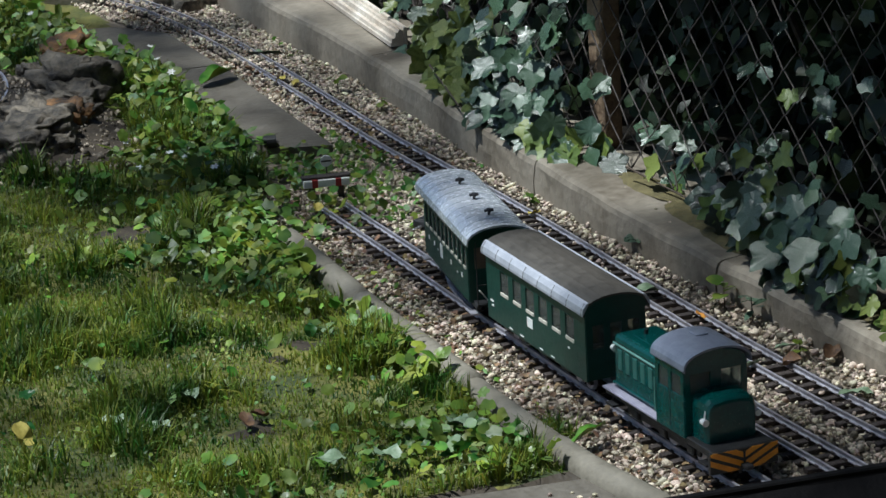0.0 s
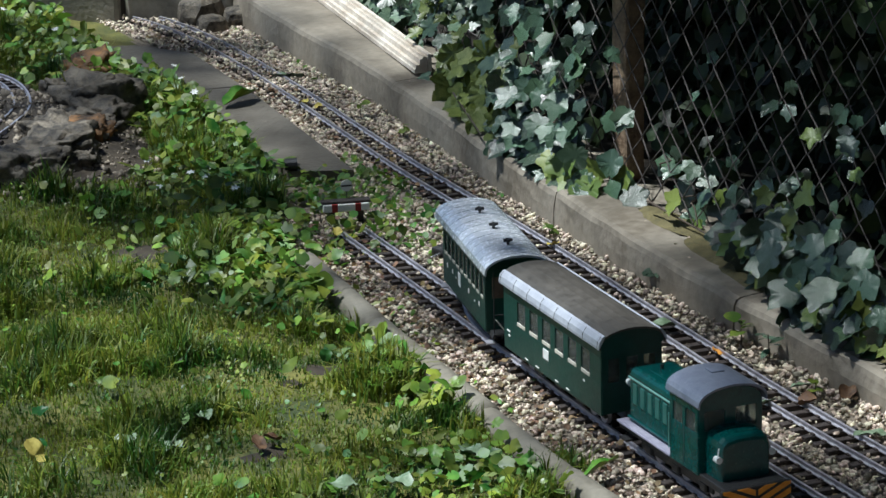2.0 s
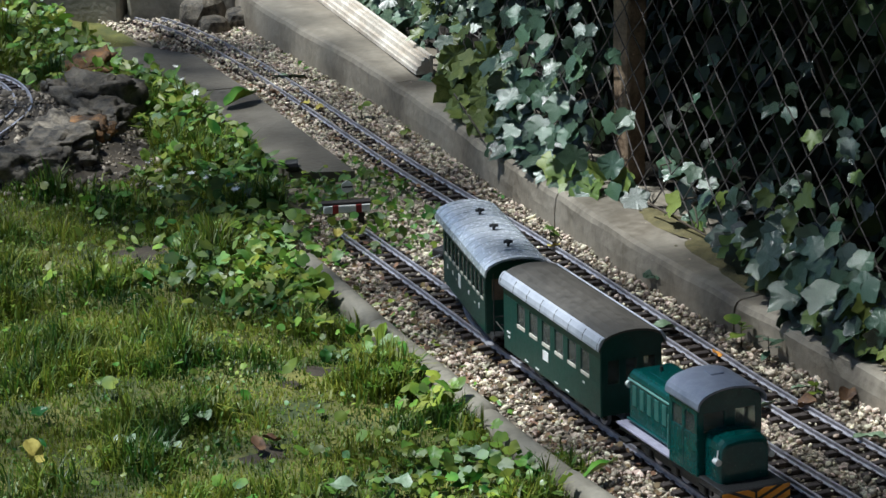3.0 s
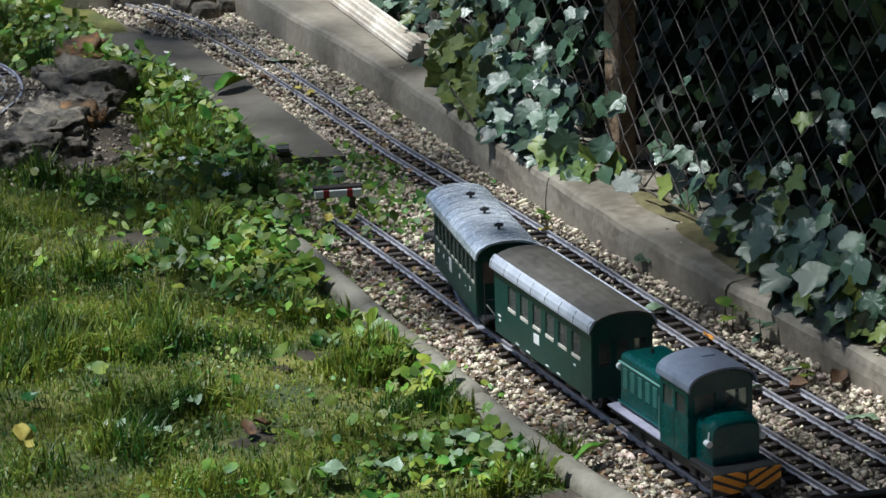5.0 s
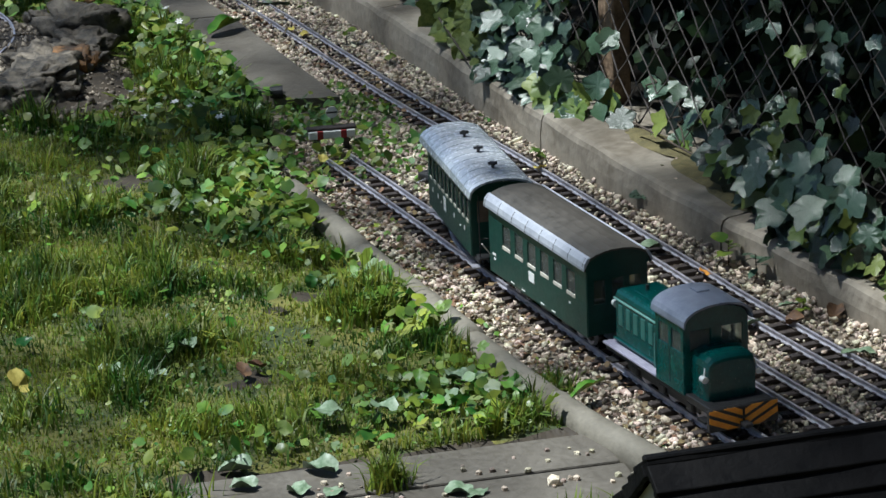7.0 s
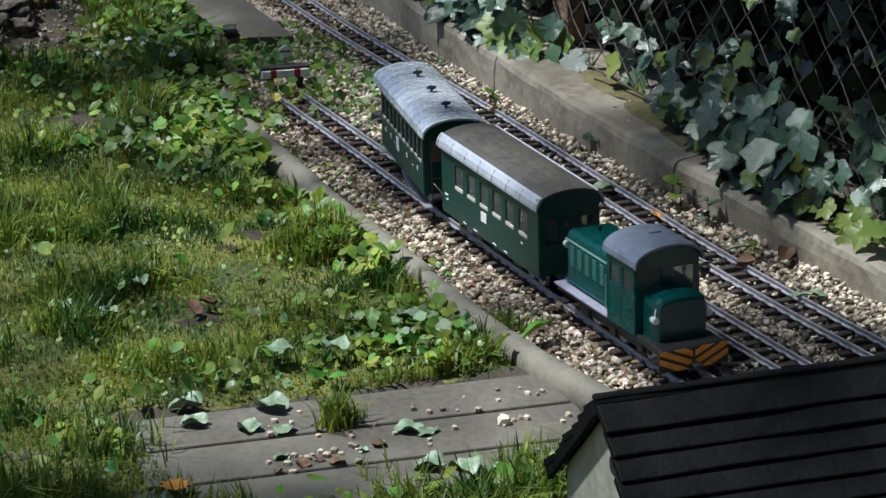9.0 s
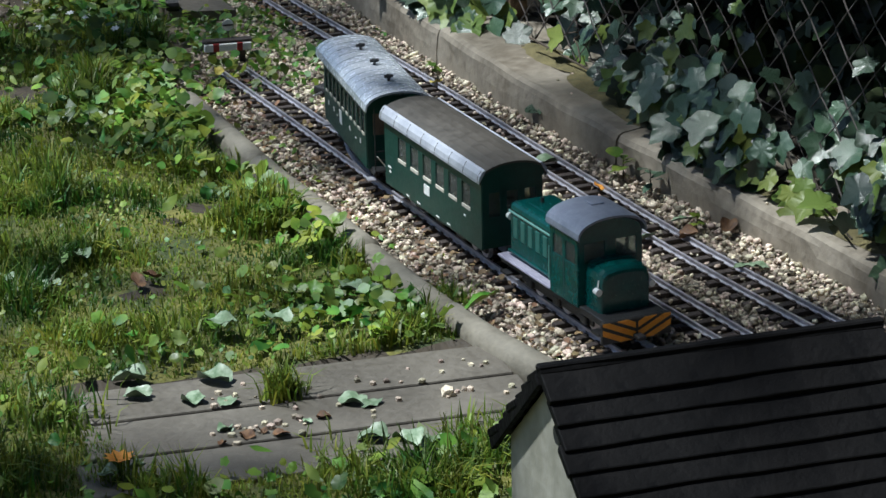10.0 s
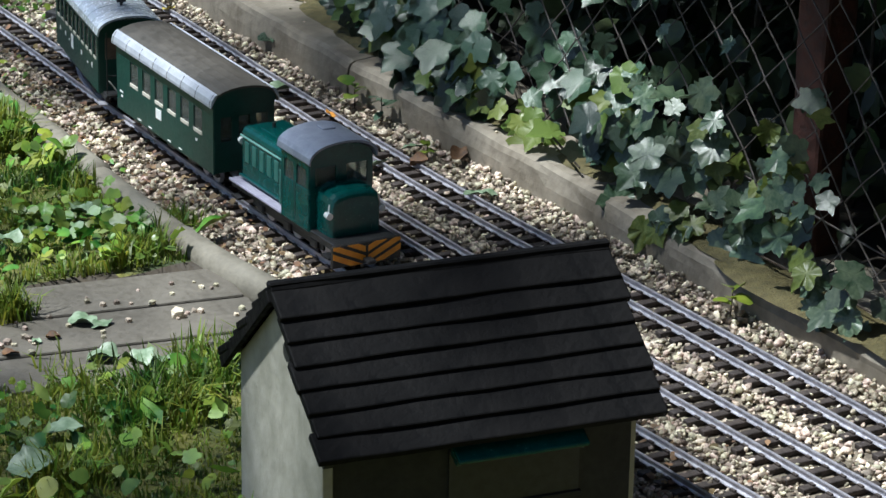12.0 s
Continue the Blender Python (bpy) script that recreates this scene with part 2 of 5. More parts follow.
class Line:
    """A smooth plan line through points (x, y), followed by its length."""

    def __init__(self, pts):
        p = np.array(pts, float)
        q = np.vstack([2 * p[0] - p[1], p, 2 * p[-1] - p[-2]])
        out = []
        for i in range(1, len(q) - 2):
            for t in np.linspace(0, 1, 24, endpoint=False):
                out.append(0.5 * (2 * q[i] + (q[i + 1] - q[i - 1]) * t + (2 * q[i - 1] - 5 * q[i] + 4 * q[i + 1] - q[i + 2]) * t * t
                                  + (3 * q[i] - q[i - 1] - 3 * q[i + 1] + q[i + 2]) * t ** 3))
        out.append(p[-1])
        self.p = np.array(out)
        self.s = np.r_[0, np.cumsum(np.hypot(*np.diff(self.p, axis=0).T))]
        self.length = self.s[-1]

    def at(self, s):
        x, y = np.interp(s, self.s, self.p[:, 0]), np.interp(s, self.s, self.p[:, 1])
        x2, y2 = np.interp(s + 0.01, self.s, self.p[:, 0]), np.interp(s + 0.01, self.s, self.p[:, 1])
        x1, y1 = np.interp(s - 0.01, self.s, self.p[:, 0]), np.interp(s - 0.01, self.s, self.p[:, 1])
        return x, y, math.atan2(y2 - y1, x2 - x1)

    def x_at(self, y):
        return np.interp(y, self.p[:, 1], self.p[:, 0])


def sweep(line, profile, s0, s1, side=0.0, step=0.03, bm=None):
    """A profile (across, up) drawn along a plan line, moved sideways."""
    bm = bm or bmesh.new()
    rings = []
    for s in np.linspace(s0, s1, max(2, int((s1 - s0) / step))):
        x, y, a = line.at(s)
        ca, sa = math.sin(a), -math.cos(a)
        rings.append([bm.verts.new((x + (side + u) * ca, y + (side + u) * sa, w)) for u, w in profile])
    n = len(profile)
    for r, q in zip(rings, rings[1:]):
        for i in range(n):
            bm.faces.new((r[i], r[(i + 1) % n], q[(i + 1) % n], q[i]))
    bm.faces.new(rings[0])
    bm.faces.new(rings[-1][::-1])
    return bm


def smooth_noise(x, y, scale, seed=0.0):
    return noise.noise((x * scale + seed, y * scale - seed, seed))


# ---- plan ----
TRACK_1 = Line([(0.03, 1.9), (0.0, 2.3), (-0.012, 2.62), (-0.020, 3.0), (-0.017, 3.4), (-0.010, 3.62), (0.003, 3.88), (0.020, 4.2), (0.036, 4.5), (0.052, 4.86)])
TRACK_2 = Line([(0.145, 1.9), (0.130, 2.3), (0.122, 2.62), (0.119, 3.0), (0.119, 3.34), (0.122, 3.6), (0.130, 3.82), (0.139, 4.06), (0.148, 4.2), (0.1545, 4.33), (0.163, 4.40), (0.183, 4.49)])
TRACK_3 = Line([(0.275, 1.9), (0.262, 2.3), (0.257, 2.62), (0.255, 3.08), (0.248, 3.5), (0.254, 3.8), (0.265, 4.0), (0.274, 4.19), (0.288, 4.42), (0.297, 4.6), (0.304, 4.8), (0.315, 5.2), (0.333, 5.5), (0.352, 5.8), (0.364, 6.05), (0.369, 6.25), (0.366, 6.45), (0.345, 6.65), (0.29, 6.83), (0.19, 6.96), (0.02, 7.05)])
CROSSOVER = Line([(0.297, 4.77), (0.262, 4.68), (0.2165, 4.604), (0.170, 4.536), (0.1215, 4.464), (0.082, 4.402), (0.050, 4.32), (0.030, 4.23), (0.022, 4.17)])
WALL_FACE = Line([(0.345, 1.6), (0.355, 2.8), (0.362, 3.4), (0.363, 3.8), (0.362, 4.2), (0.367, 4.45), (0.384, 4.7), (0.406, 5.03), (0.428, 5.25), (0.448, 5.5), (0.468, 5.75), (0.478, 6.1), (0.490, 6.4), (0.505, 6.6)])
EDGE_LINE = Line([(-0.150, 3.02), (-0.158, 3.3), (-0.172, 3.5), (-0.165, 3.75), (-0.150, 4.02), (-0.137, 4.25), (-0.118, 4.45), (-0.094, 4.72)])


def wall_top(y):
    return float(np.interp(y, [2.0, 2.8, 3.5, 4.2, 4.6, 5.2, 6.6], [0.028, 0.030, 0.040, 0.048, 0.055, 0.060, 0.066]))


def ground_height(x, y):
    """The lie of the land: ballast bed, lawn, and the raised bed behind the wall."""
    edge = EDGE_LINE.x_at(min(max(y, 3.02), 4.72)) if y < 5.0 else 0.02 + (y - 5.0) * 0.14
    face = WALL_FACE.x_at(min(max(y, 1.6), 6.6))
    lawn = -0.012 + 0.010 * smooth_noise(x, y, 3.1, 2.0) + 0.006 * smooth_noise(x, y, 11.0, 5.0)
    if y > 5.0:
        lawn += 0.03 * max(0.0, min(1.0, (y - 5.0) / 0.8)) * max(0.0, min(1.0, (0.2 - x) / 0.2))
    mound = ((x + 0.29) / 0.25) ** 2 + ((y - 5.68) / 0.46) ** 2
    if mound < 1:
        lawn += 0.05 * (1 - mound)
    bed = -0.017
    k = max(0.0, min(1.0, (x - edge + 0.01) / 0.02))
    z = lawn * (1 - k) + bed * k
    if -0.745 < x < -0.14 and 3.14 + (-0.2 - x) * 0.2 < y < 3.47 + (-0.2 - x) * 0.2:
        z = -0.045
    if x > face + 0.05:
        z = wall_top(y) - 0.02 + 0.02 * smooth_noise(x, y, 5.0, 1.0)
    return z


def bare(x, y):
    """True where the lawn shows soil, stone or slab."""
    if -0.745 < x < -0.14 and 3.145 + (-0.2 - x) * 0.2 < y < 3.50 + (-0.2 - x) * 0.19:
        return True
    for bx, by, rx, ry in ((-0.505, 3.90, 0.05, 0.035), (-0.285, 4.185, 0.075, 0.05), (-0.31, 4.93, 0.07, 0.06), (-0.20, 5.05, 0.05, 0.05), (-0.18, 3.72, 0.03, 0.07)):
        if ((x - bx) / rx) ** 2 + ((y - by) / ry) ** 2 < 0.55 + 1.1 * smooth_noise(x, y, 34, 2):
            return True
    if -0.6 < x < 0.0 and 5.3 < y < 6.2 and ((x + 0.29) / 0.22) ** 2 + ((y - 5.68) / 0.40) ** 2 < 1:
        return True
    return False


# ---- ground ----
def build_ground():
    xs = np.r_[-300, -80, -20, -6, -3, np.linspace(-1.8, -0.3, 46), np.linspace(-0.27, 0.55, 60), np.linspace(0.6, 1.5, 14), 3, 8, 30, 90, 300]
    ys = np.r_[-300, -80, -20, -5, -1, 0.5, 1.2, np.linspace(1.6, 7.4, 190), 8, 9, 12, 25, 80, 300]
    verts, faces = [], []
    for y in ys:
        for x in xs:
            verts.append((x, y, ground_height(x, y)))
    nx = len(xs)
    for j in range(len(ys) - 1):
        for i in range(nx - 1):
            a = j * nx + i
            faces.append((a, a + 1, a + nx + 1, a + nx))
    me = mesh_of(verts, faces, True)
    me.materials.append(SOIL)
    me.materials.append(GRIT)
    me.materials.append(TURF)
    me.materials.append(SHADED_SOIL)
    for p in me.polygons:
        c = p.center
        edge = EDGE_LINE.x_at(min(max(c.y, 3.02), 4.72)) if c.y < 5.0 else 0.02 + (c.y - 5.0) * 0.14
        if edge < c.x < 0.5 and 0.5 < c.y < 7.2:
            p.material_index = 1
        elif c.x <= edge and c.y < 7.5 and not bare(c.x, c.y):
            p.material_index = 2
        # behind the wall the ground takes the soil darkened for hedge shade
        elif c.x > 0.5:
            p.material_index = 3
    tagged(new("ground", me), "dark garden soil with a gritty track bed", "ground", kind="structure")


build_ground()


# ---- concrete wall beside the railway ----
def build_wall():
    root = thing("wall_1", "low weathered concrete garden wall beside the tracks", "wall", kind="structure")
    cuts = [0.0, 0.9, 1.75, 2.45, 3.12, 4.0, WALL_FACE.length]
    rnd = random.Random(4)
    for a, b in zip(cuts, cuts[1:]):
        bm = bmesh.new()
        rings = []
        off = rnd.uniform(-0.003, 0.004)
        for s in np.linspace(a + 0.0015, b - 0.0015, max(4, int((b - a) / 0.03))):
            x, y, ang = WALL_FACE.at(s)
            t = wall_top(y) + 0.004 * smooth_noise(x, y, 9, 3)
            w = 0.004 * smooth_noise(x, y, 13, 8)
            ring = [(off + w, -0.06), (off + w * 0.5, 0.3 * t), (off + 0.002 - w, t - 0.012), (off + 0.006, t - 0.004), (off + 0.014, t),
                    (0.06, t + 0.003 + w), (0.13, t + 0.002 - w), (0.19, t - 0.004), (0.19, -0.06)]
            ca, sa = math.sin(ang), -math.cos(ang)
            rings.append([bm.verts.new((x + u * ca, y + u * sa, z)) for u, z in ring])
        for r, q in zip(rings, rings[1:]):
            for i in range(len(r)):
                bm.faces.new((r[i], r[(i + 1) % len(r)], q[(i + 1) % len(r)], q[i]))
        bm.faces.new(rings[0])
        bm.faces.new(rings[-1][::-1])
        part("wall_section", bm, CONCRETE, root, smooth=False)


build_wall()


def moss_patch(cx, cy, cz, rx, ry, seed):
    """A low uneven cushion of moss."""
    bm = bmesh.new()
    rnd = random.Random(seed)
    rings = []
    for k, (f, h) in enumerate(((1.0, 0.0), (0.8, 0.003), (0.45, 0.005))):
        rings.append([bm.verts.new((cx + rx * f * math.cos(a) * (1 + 0.25 * noise.noise((math.cos(a) * 2, math.sin(a) * 2, seed))),
                                    cy + ry * f * math.sin(a) * (1 + 0.25 * noise.noise((math.sin(a) * 2, math.cos(a) * 2, seed))),
                                    cz + h + rnd.uniform(0, 0.0015))) for a in np.linspace(0, 2 * math.pi, 18, endpoint=False)])
    for r, q in zip(rings, rings[1:]):
        for i in range(18):
            bm.faces.new((r[i], r[(i + 1) % 18], q[(i + 1) % 18], q[i]))
    bm.faces.new(rings[-1])
    return solid("moss", bm, MOSS, "flat olive moss cushion on the concrete wall", "moss", smooth=True, group="moss on the wall")


for i, (mx, my, ax, ay) in enumerate([(0.46, 4.25, 0.045, 0.13), (0.44, 3.98, 0.03, 0.1), (0.385, 2.90, 0.05, 0.2), (0.40, 2.62, 0.06, 0.18), (0.43, 3.25, 0.03, 0.12), (0.39, 2.45, 0.05, 0.1), (0.47, 4.45, 0.035, 0.12), (0.425, 4.12, 0.025, 0.09), (0.43, 3.66, 0.035, 0.13), (0.42, 3.46, 0.03, 0.10), (0.40, 3.08, 0.035, 0.10)]):
    moss_patch(mx, my, wall_top(my) + 0.001, ax, ay, i)


# ---- far blocks, dark box and plank on the wall ----
def lump(size, seed, rough=0.18, sub=2, fine=0.0):
    """A rough stone of the given size, standing on z = 0."""
    bm = bmesh.new()
    bmesh.ops.create_icosphere(bm, subdivisions=sub, radius=0.5)
    for v in bm.verts:
        n = v.co.normalized()
        k = 1 + rough * noise.noise(n * 1.7 + Vector((seed * 3.1, seed, 0))) + rough * 0.6 * noise.noise(n * 4.5 + Vector((0, seed * 1.7, seed)))
        k += fine * noise.noise(n * 11.0 + Vector((seed, 0, seed * 2.3))) + fine * 0.6 * noise.noise(n * 24.0 + Vector((0, seed, seed)))
        box_n = Vector([math.copysign(abs(c) ** 0.72, c) for c in n])
        v.co = Vector((box_n.x * size[0] * 0.6 * k, box_n.y * size[1] * 0.6 * k, box_n.z * size[2] * 0.6 * k + size[2] * 0.42))
    return bm


def far_blocks():
    wall = thing("wall_2", "rough grey block garden wall with rust stains behind the track", "wall", kind="structure")
    for (x, y, z, sx, sy, sz, a) in [(-0.10, 7.10, -0.03, 0.34, 0.16, 0.13, -32), (0.18, 6.90, -0.03, 0.34, 0.16, 0.11, -35), (0.44, 6.74, -0.03, 0.26, 0.16, 0.12, -30),
                                     (-0.02, 7.16, 0.095, 0.40, 0.15, 0.16, -32), (0.32, 6.96, 0.085, 0.34, 0.15, 0.17, -33), (0.62, 6.84, 0.06, 0.28, 0.2, 0.16, -20), (-0.42, 7.3, -0.03, 0.3, 0.18, 0.16, -30), (-0.4, 7.32, 0.13, 0.34, 0.16, 0.16, -30)]:
        bm = box((sx, sy, sz), (0, 0, sz / 2), 0.012, segs=2)
        for v in bm.verts:
            v.co += Vector((1, 1, 1)) * 0.007 * noise.noise(v.co * 14 + Vector((x, y, 0)))
        part("block", bm, BLOCK, wall, at=pose(x, y, z, 0, 0, a))
    for i, (x, y, s) in enumerate([(0.425, 6.53, 0.06), (0.435, 6.63, 0.10), (0.50, 6.56, 0.07)]):
        solid("rock", lump((s, s * 0.8, s * 0.75), 20 + i), ROCK, "mottled grey rock standing on gravel", "rock", pose(x, y, -0.02, 0, 0, 40 * i), "rocks at the far wall")
    b = box((0.075, 0.055, 0.055), (0, 0, 0.0275), 0.005)
    box((0.06, 0.04, 0.004), (0, 0, 0.056), 0.001, b)
    solid("box", b, BLACK, "small black plastic box on the concrete wall", "box", pose(0.60, 6.52, wall_top(6.5) + 0.004, 0, 0, -30))
    a, c = Vector((0.528, 5.60, 0)), Vector((0.672, 6.66, 0))
    d = c - a
    plank = thing("timber_plank", "whitewashed moulded timber lying along the wall top", "plank", pose(a.x + d.x / 2, a.y + d.y / 2, wall_top(5.9) + 0.006, 0, 0, math.degrees(math.atan2(-d.x, d.y))))
    prof = [(-0.022, 0.0), (0.022, 0.0), (0.022, 0.040), (0.008, 0.043), (0.006, 0.036), (-0.003, 0.035), (-0.005, 0.022), (-0.016, 0.021), (-0.018, 0.012), (-0.022, 0.010)]
    prof = [(x * 0.62, z * 0.8) for x, z in prof]
    part("moulding", prism(prof, -d.length / 2, d.length / 2), TIMBER, plank)
    part("backing_board", box((0.008, d.length, 0.038), (0.019, 0, 0.019), 0.001), TIMBER, plank, "bare backing board")


far_blocks()


# ---- paving, edging ----
def paving():
    near = thing("pavement_1", "worn grey concrete slabs by the lawn", "paving", kind="structure")
    a = -11.3
    for (x, y, sx, sy) in [(-0.455, 3.462, 0.56, 0.108), (-0.485, 3.348, 0.58, 0.112), (-0.52, 3.236, 0.60, 0.106), (-1.03, 3.60, 0.5, 0.105)]:
        bm = box((sx, sy, 0.03), (0, 0, -0.015), 0.003, segs=2)
        part("slab", bm, SLAB, near, at=pose(x, y, -0.008, 0, 0, a))
    far = thing("pavement_2", "grey cracked concrete path slab beside the far track", "paving", kind="structure")
    for pts in ([(0.095, 5.25), (0.205, 5.20), (0.262, 5.84), (0.268, 5.93), (0.150, 5.95)], [(0.150, 5.956), (0.268, 5.936), (0.283, 6.28), (0.20, 6.42), (0.09, 6.45)]):
        bm = bmesh.new()
        f = bm.faces.new([bm.verts.new((x, y, 0.004)) for x, y in pts])
        ext = bmesh.ops.extrude_face_region(bm, geom=[f])["geom"]
        bmesh.ops.translate(bm, vec=(0, 0, -0.04), verts=[g for g in ext if isinstance(g, bmesh.types.BMVert)])
        part("slab", bm, SLAB, far)
    solid("pipe_end", rod((0, -0.012, 0.012), (0, 0.012, 0.012), 0.013, 0.011, 12), BLACK, "short black pipe end beside the path slab", "pipe", pose(0.100, 5.255, 0.004, 0, 0, 70))
    edging = thing("edging_1", "round-topped concrete lawn edging in short lengths", "edging", kind="structure")
    s, i = 0.0, 0
    rnd = random.Random(8)
    prof = [(-0.022, -0.05), (-0.022, -0.002), (-0.0195, 0.008), (-0.014, 0.0145), (-0.006, 0.0185), (0.006, 0.0185), (0.014, 0.0145), (0.0195, 0.008), (0.022, -0.002), (0.022, -0.05)]
    lengths = [0.26, 0.30, 0.28, 0.30, 0.16, 0.17, 0.32]
    for ln in lengths:
        e = min(s + ln, EDGE_LINE.length)
        dz = rnd.uniform(-0.003, 0.003)
        sd = rnd.uniform(-0.003, 0.003)
        part("edging_stone", sweep(EDGE_LINE, [(u + sd, z + dz - 0.004) for u, z in prof], s + 0.002, e - 0.002), EDGING, edging, smooth=True)
        s = e


paving()

# ---- railway tracks ----
GAUGE, RAIL_H, PITCH = 0.045, 0.0084, 0.0315
RAIL_PROFILE = [(-0.0038, -0.0084), (0.0038, -0.0084), (0.0034, -0.0072), (0.0009, -0.0062), (0.0009, -0.0028), (0.0019, -0.0018), (0.0019, 0.0), (-0.0019, 0.0), (-0.0019, -0.0018), (-0.0009, -0.0028), (-0.0009, -0.0062), (-0.0034, -0.0072)]


def sleeper_mesh(length):
    bm = box((length, 0.0125, 0.007), (0, 0, -0.0119), 0.0008)
    for side in (-1, 1):
        for k in (-1, 1):
            box((0.004, 0.009, 0.0026), (side * GAUGE / 2 + k * 0.0052, 0, -0.0073), 0, bm)
    return data_of(bm, SLEEPER)


SLEEPER_MESH = sleeper_mesh(0.088)


def lay_track(label, line, s0, s1, rails=((-1, 0, 0), (1, 0, 0)), sleepers=True, skip=()):
    """A track thing with two rails and its sleepers; rails = (side, cut at start, cut at end)."""
    root = thing("railway_track", label, "model track", group="tracks of the garden railway")
    for side, c0, c1 in rails:
        part("rail", sweep(line, RAIL_PROFILE, s0 + c0, s1 - c1, side * GAUGE / 2, 0.02), RAIL, root, smooth=False)
    rnd = random.Random(int(s1 * 1000))
    s = s0 + 0.012
    while sleepers and s < s1:
        if not any(a <= s <= b for a, b in skip):
            x, y, a = line.at(s)
            part("sleeper", SLEEPER_MESH, SLEEPER, root, at=pose(x, y, rnd.uniform(-0.0006, 0.0003), 0, 0, math.degrees(a) - 90 + rnd.uniform(-1.2, 1.2)))
        s += PITCH
    return root


lay_track("grey-railed model track on dark plastic sleepers, ending at a buffer stop", TRACK_1, 0.0, TRACK_1.length)
lay_track("grey-railed model siding on dark plastic sleepers in ballast", TRACK_2, 0.0, TRACK_2.length, ((-1, 0, 0.0), (1, 0, 0.0)))
lay_track("long grey-railed model track beside the concrete wall", TRACK_3, 0.0, TRACK_3.length)
lay_track("curved model crossover track between turnouts", CROSSOVER, 0.03, CROSSOVER.length - 0.02, skip=((0.0, 0.05), (0.50, 0.7)))


def turnout_gear():
    """Blades, guard rails and the motors of the turnouts."""
    gear = thing("turnout_gear", "bright switch blades and guard rails of the turnouts", "turnout")
    part("blade", sweep(Line([(0.047, 4.35), (0.040, 4.27), (0.033, 4.18), (0.029, 4.10)]), RAIL_PROFILE, 0.0, 0.24, 0, 0.02), BRIGHT_RAIL, gear)
    part("blade", sweep(Line([(0.176, 4.575), (0.158, 4.52), (0.147, 4.47)]), RAIL_PROFILE, 0.0, 0.105, 0, 0.02), BRIGHT_RAIL, gear)
    part("guard_rail", sweep(Line([(0.232, 4.55), (0.205, 4.49), (0.190, 4.45)]), RAIL_PROFILE, 0.0, 0.1, 0, 0.02), BRIGHT_RAIL, gear)
    part("blade", sweep(Line([(0.285, 4.72), (0.283, 4.66), (0.279, 4.58)]), RAIL_PROFILE, 0.0, 0.13, 0, 0.02), BRIGHT_RAIL, gear)
    part("frog", sweep(Line([(0.150, 4.50), (0.139, 4.44), (0.134, 4.38)]), RAIL_PROFILE, 0.0, 0.11, 0, 0.02), RAIL, gear)
    for (x, y, a) in [(0.090, 4.175, -4), (0.150, 4.650, 28)]:
        m = thing("point_motor", "black plastic point motor box beside the turnout", "point motor", pose(x, y, -0.012, 0, 0, a), "point motors")
        bm = box((0.034, 0.062, 0.015), (0, 0, 0.0075), 0.003, segs=2)
        part("housing", bm, BLACK, m)
        part("tie_bar", box((0.03, 0.006, 0.003), (-0.026, 0.012, 0.006), 0.0008), BRIGHT_RAIL, m, "bright tie bar")
        part("lid", box((0.028, 0.05, 0.002), (0, 0, 0.0158), 0.0006), BLACK, m)


turnout_gear()


def buffer_stop():
    root = thing("buffer_stop", "model buffer stop with a red and white beam on dark posts", "buffer stop", pose(0.0695, 4.921, -0.022, 0, 0, -15))
    for x in (-0.026, 0.026):
        part("post", box((0.011, 0.012, 0.046), (x, 0.004, 0.023), 0.001), SLEEPER, root)
        part("brace", rod((x, 0.008, 0.036), (x, 0.045, 0.004), 0.004, 0.004, 6), SLEEPER, root)
    beam = part("beam", box((0.084, 0.010, 0.014), (0, -0.006, 0.043), 0.0015), WHITE, root, "white beam with red bands")
    for x in (-0.021, 0.021):
        part("band", box((0.0105, 0.0106, 0.0146), (x, -0.0062, 0.043), 0.0005), RED, beam, "red band")
    part("cap", box((0.088, 0.020, 0.005), (0, 0.002, 0.0525), 0.001), SLEEPER, root)
    sign = part("sign_mast", rod((0.004, 0.012, 0.05), (0.004, 0.012, 0.075), 0.0012, n=6), BLACK, root)
    part("disc", rod((0.004, 0.0105, 0.078), (0.004, 0.0125, 0.078), 0.0105, n=20), WHITE, sign, "round white signal disc")
    part("disc_bar", box((0.019, 0.001, 0.003), (0.004, 0.0098, 0.078)), BLACK, sign)


buffer_stop()


# ---- train ----
# the way of the train: from the long track over the crossover to the siding
TRAIN_WAY = Line([(-0.020, 3.0), (-0.017, 3.4), (-0.010, 3.62), (0.003, 3.88), (0.0125, 4.06), (0.022, 4.17), (0.030, 4.23), (0.050, 4.32), (0.082, 4.402), (0.1215, 4.464), (0.170, 4.536), (0.2165, 4.604), (0.262, 4.68), (0.297, 4.77), (0.304, 4.9)])


def vehicle_pose(s, wheelbase):
    """A vehicle whose axles stand on the way of the train, its middle at length s."""
    xa, ya, _ = TRAIN_WAY.at(s - wheelbase / 2)
    xb, yb, _ = TRAIN_WAY.at(s + wheelbase / 2)
    return pose((xa + xb) / 2, (ya + yb) / 2, 0, 0, 0, -math.degrees(math.atan2(xb - xa, yb - ya)))


def arch(width, z_eave, rise, n=12, thick=0.003):
    """A roof section: outer arc and inner arc."""
    top = [(width / 2 * math.sin(a), z_eave + rise * (math.cos(a) ** 0.8 if math.cos(a) > 0 else 0)) for a in np.linspace(-math.pi / 2, math.pi / 2, n)]
    low = [(x * 0.96, z - thick) for x, z in top[::-1]]
    return top + low


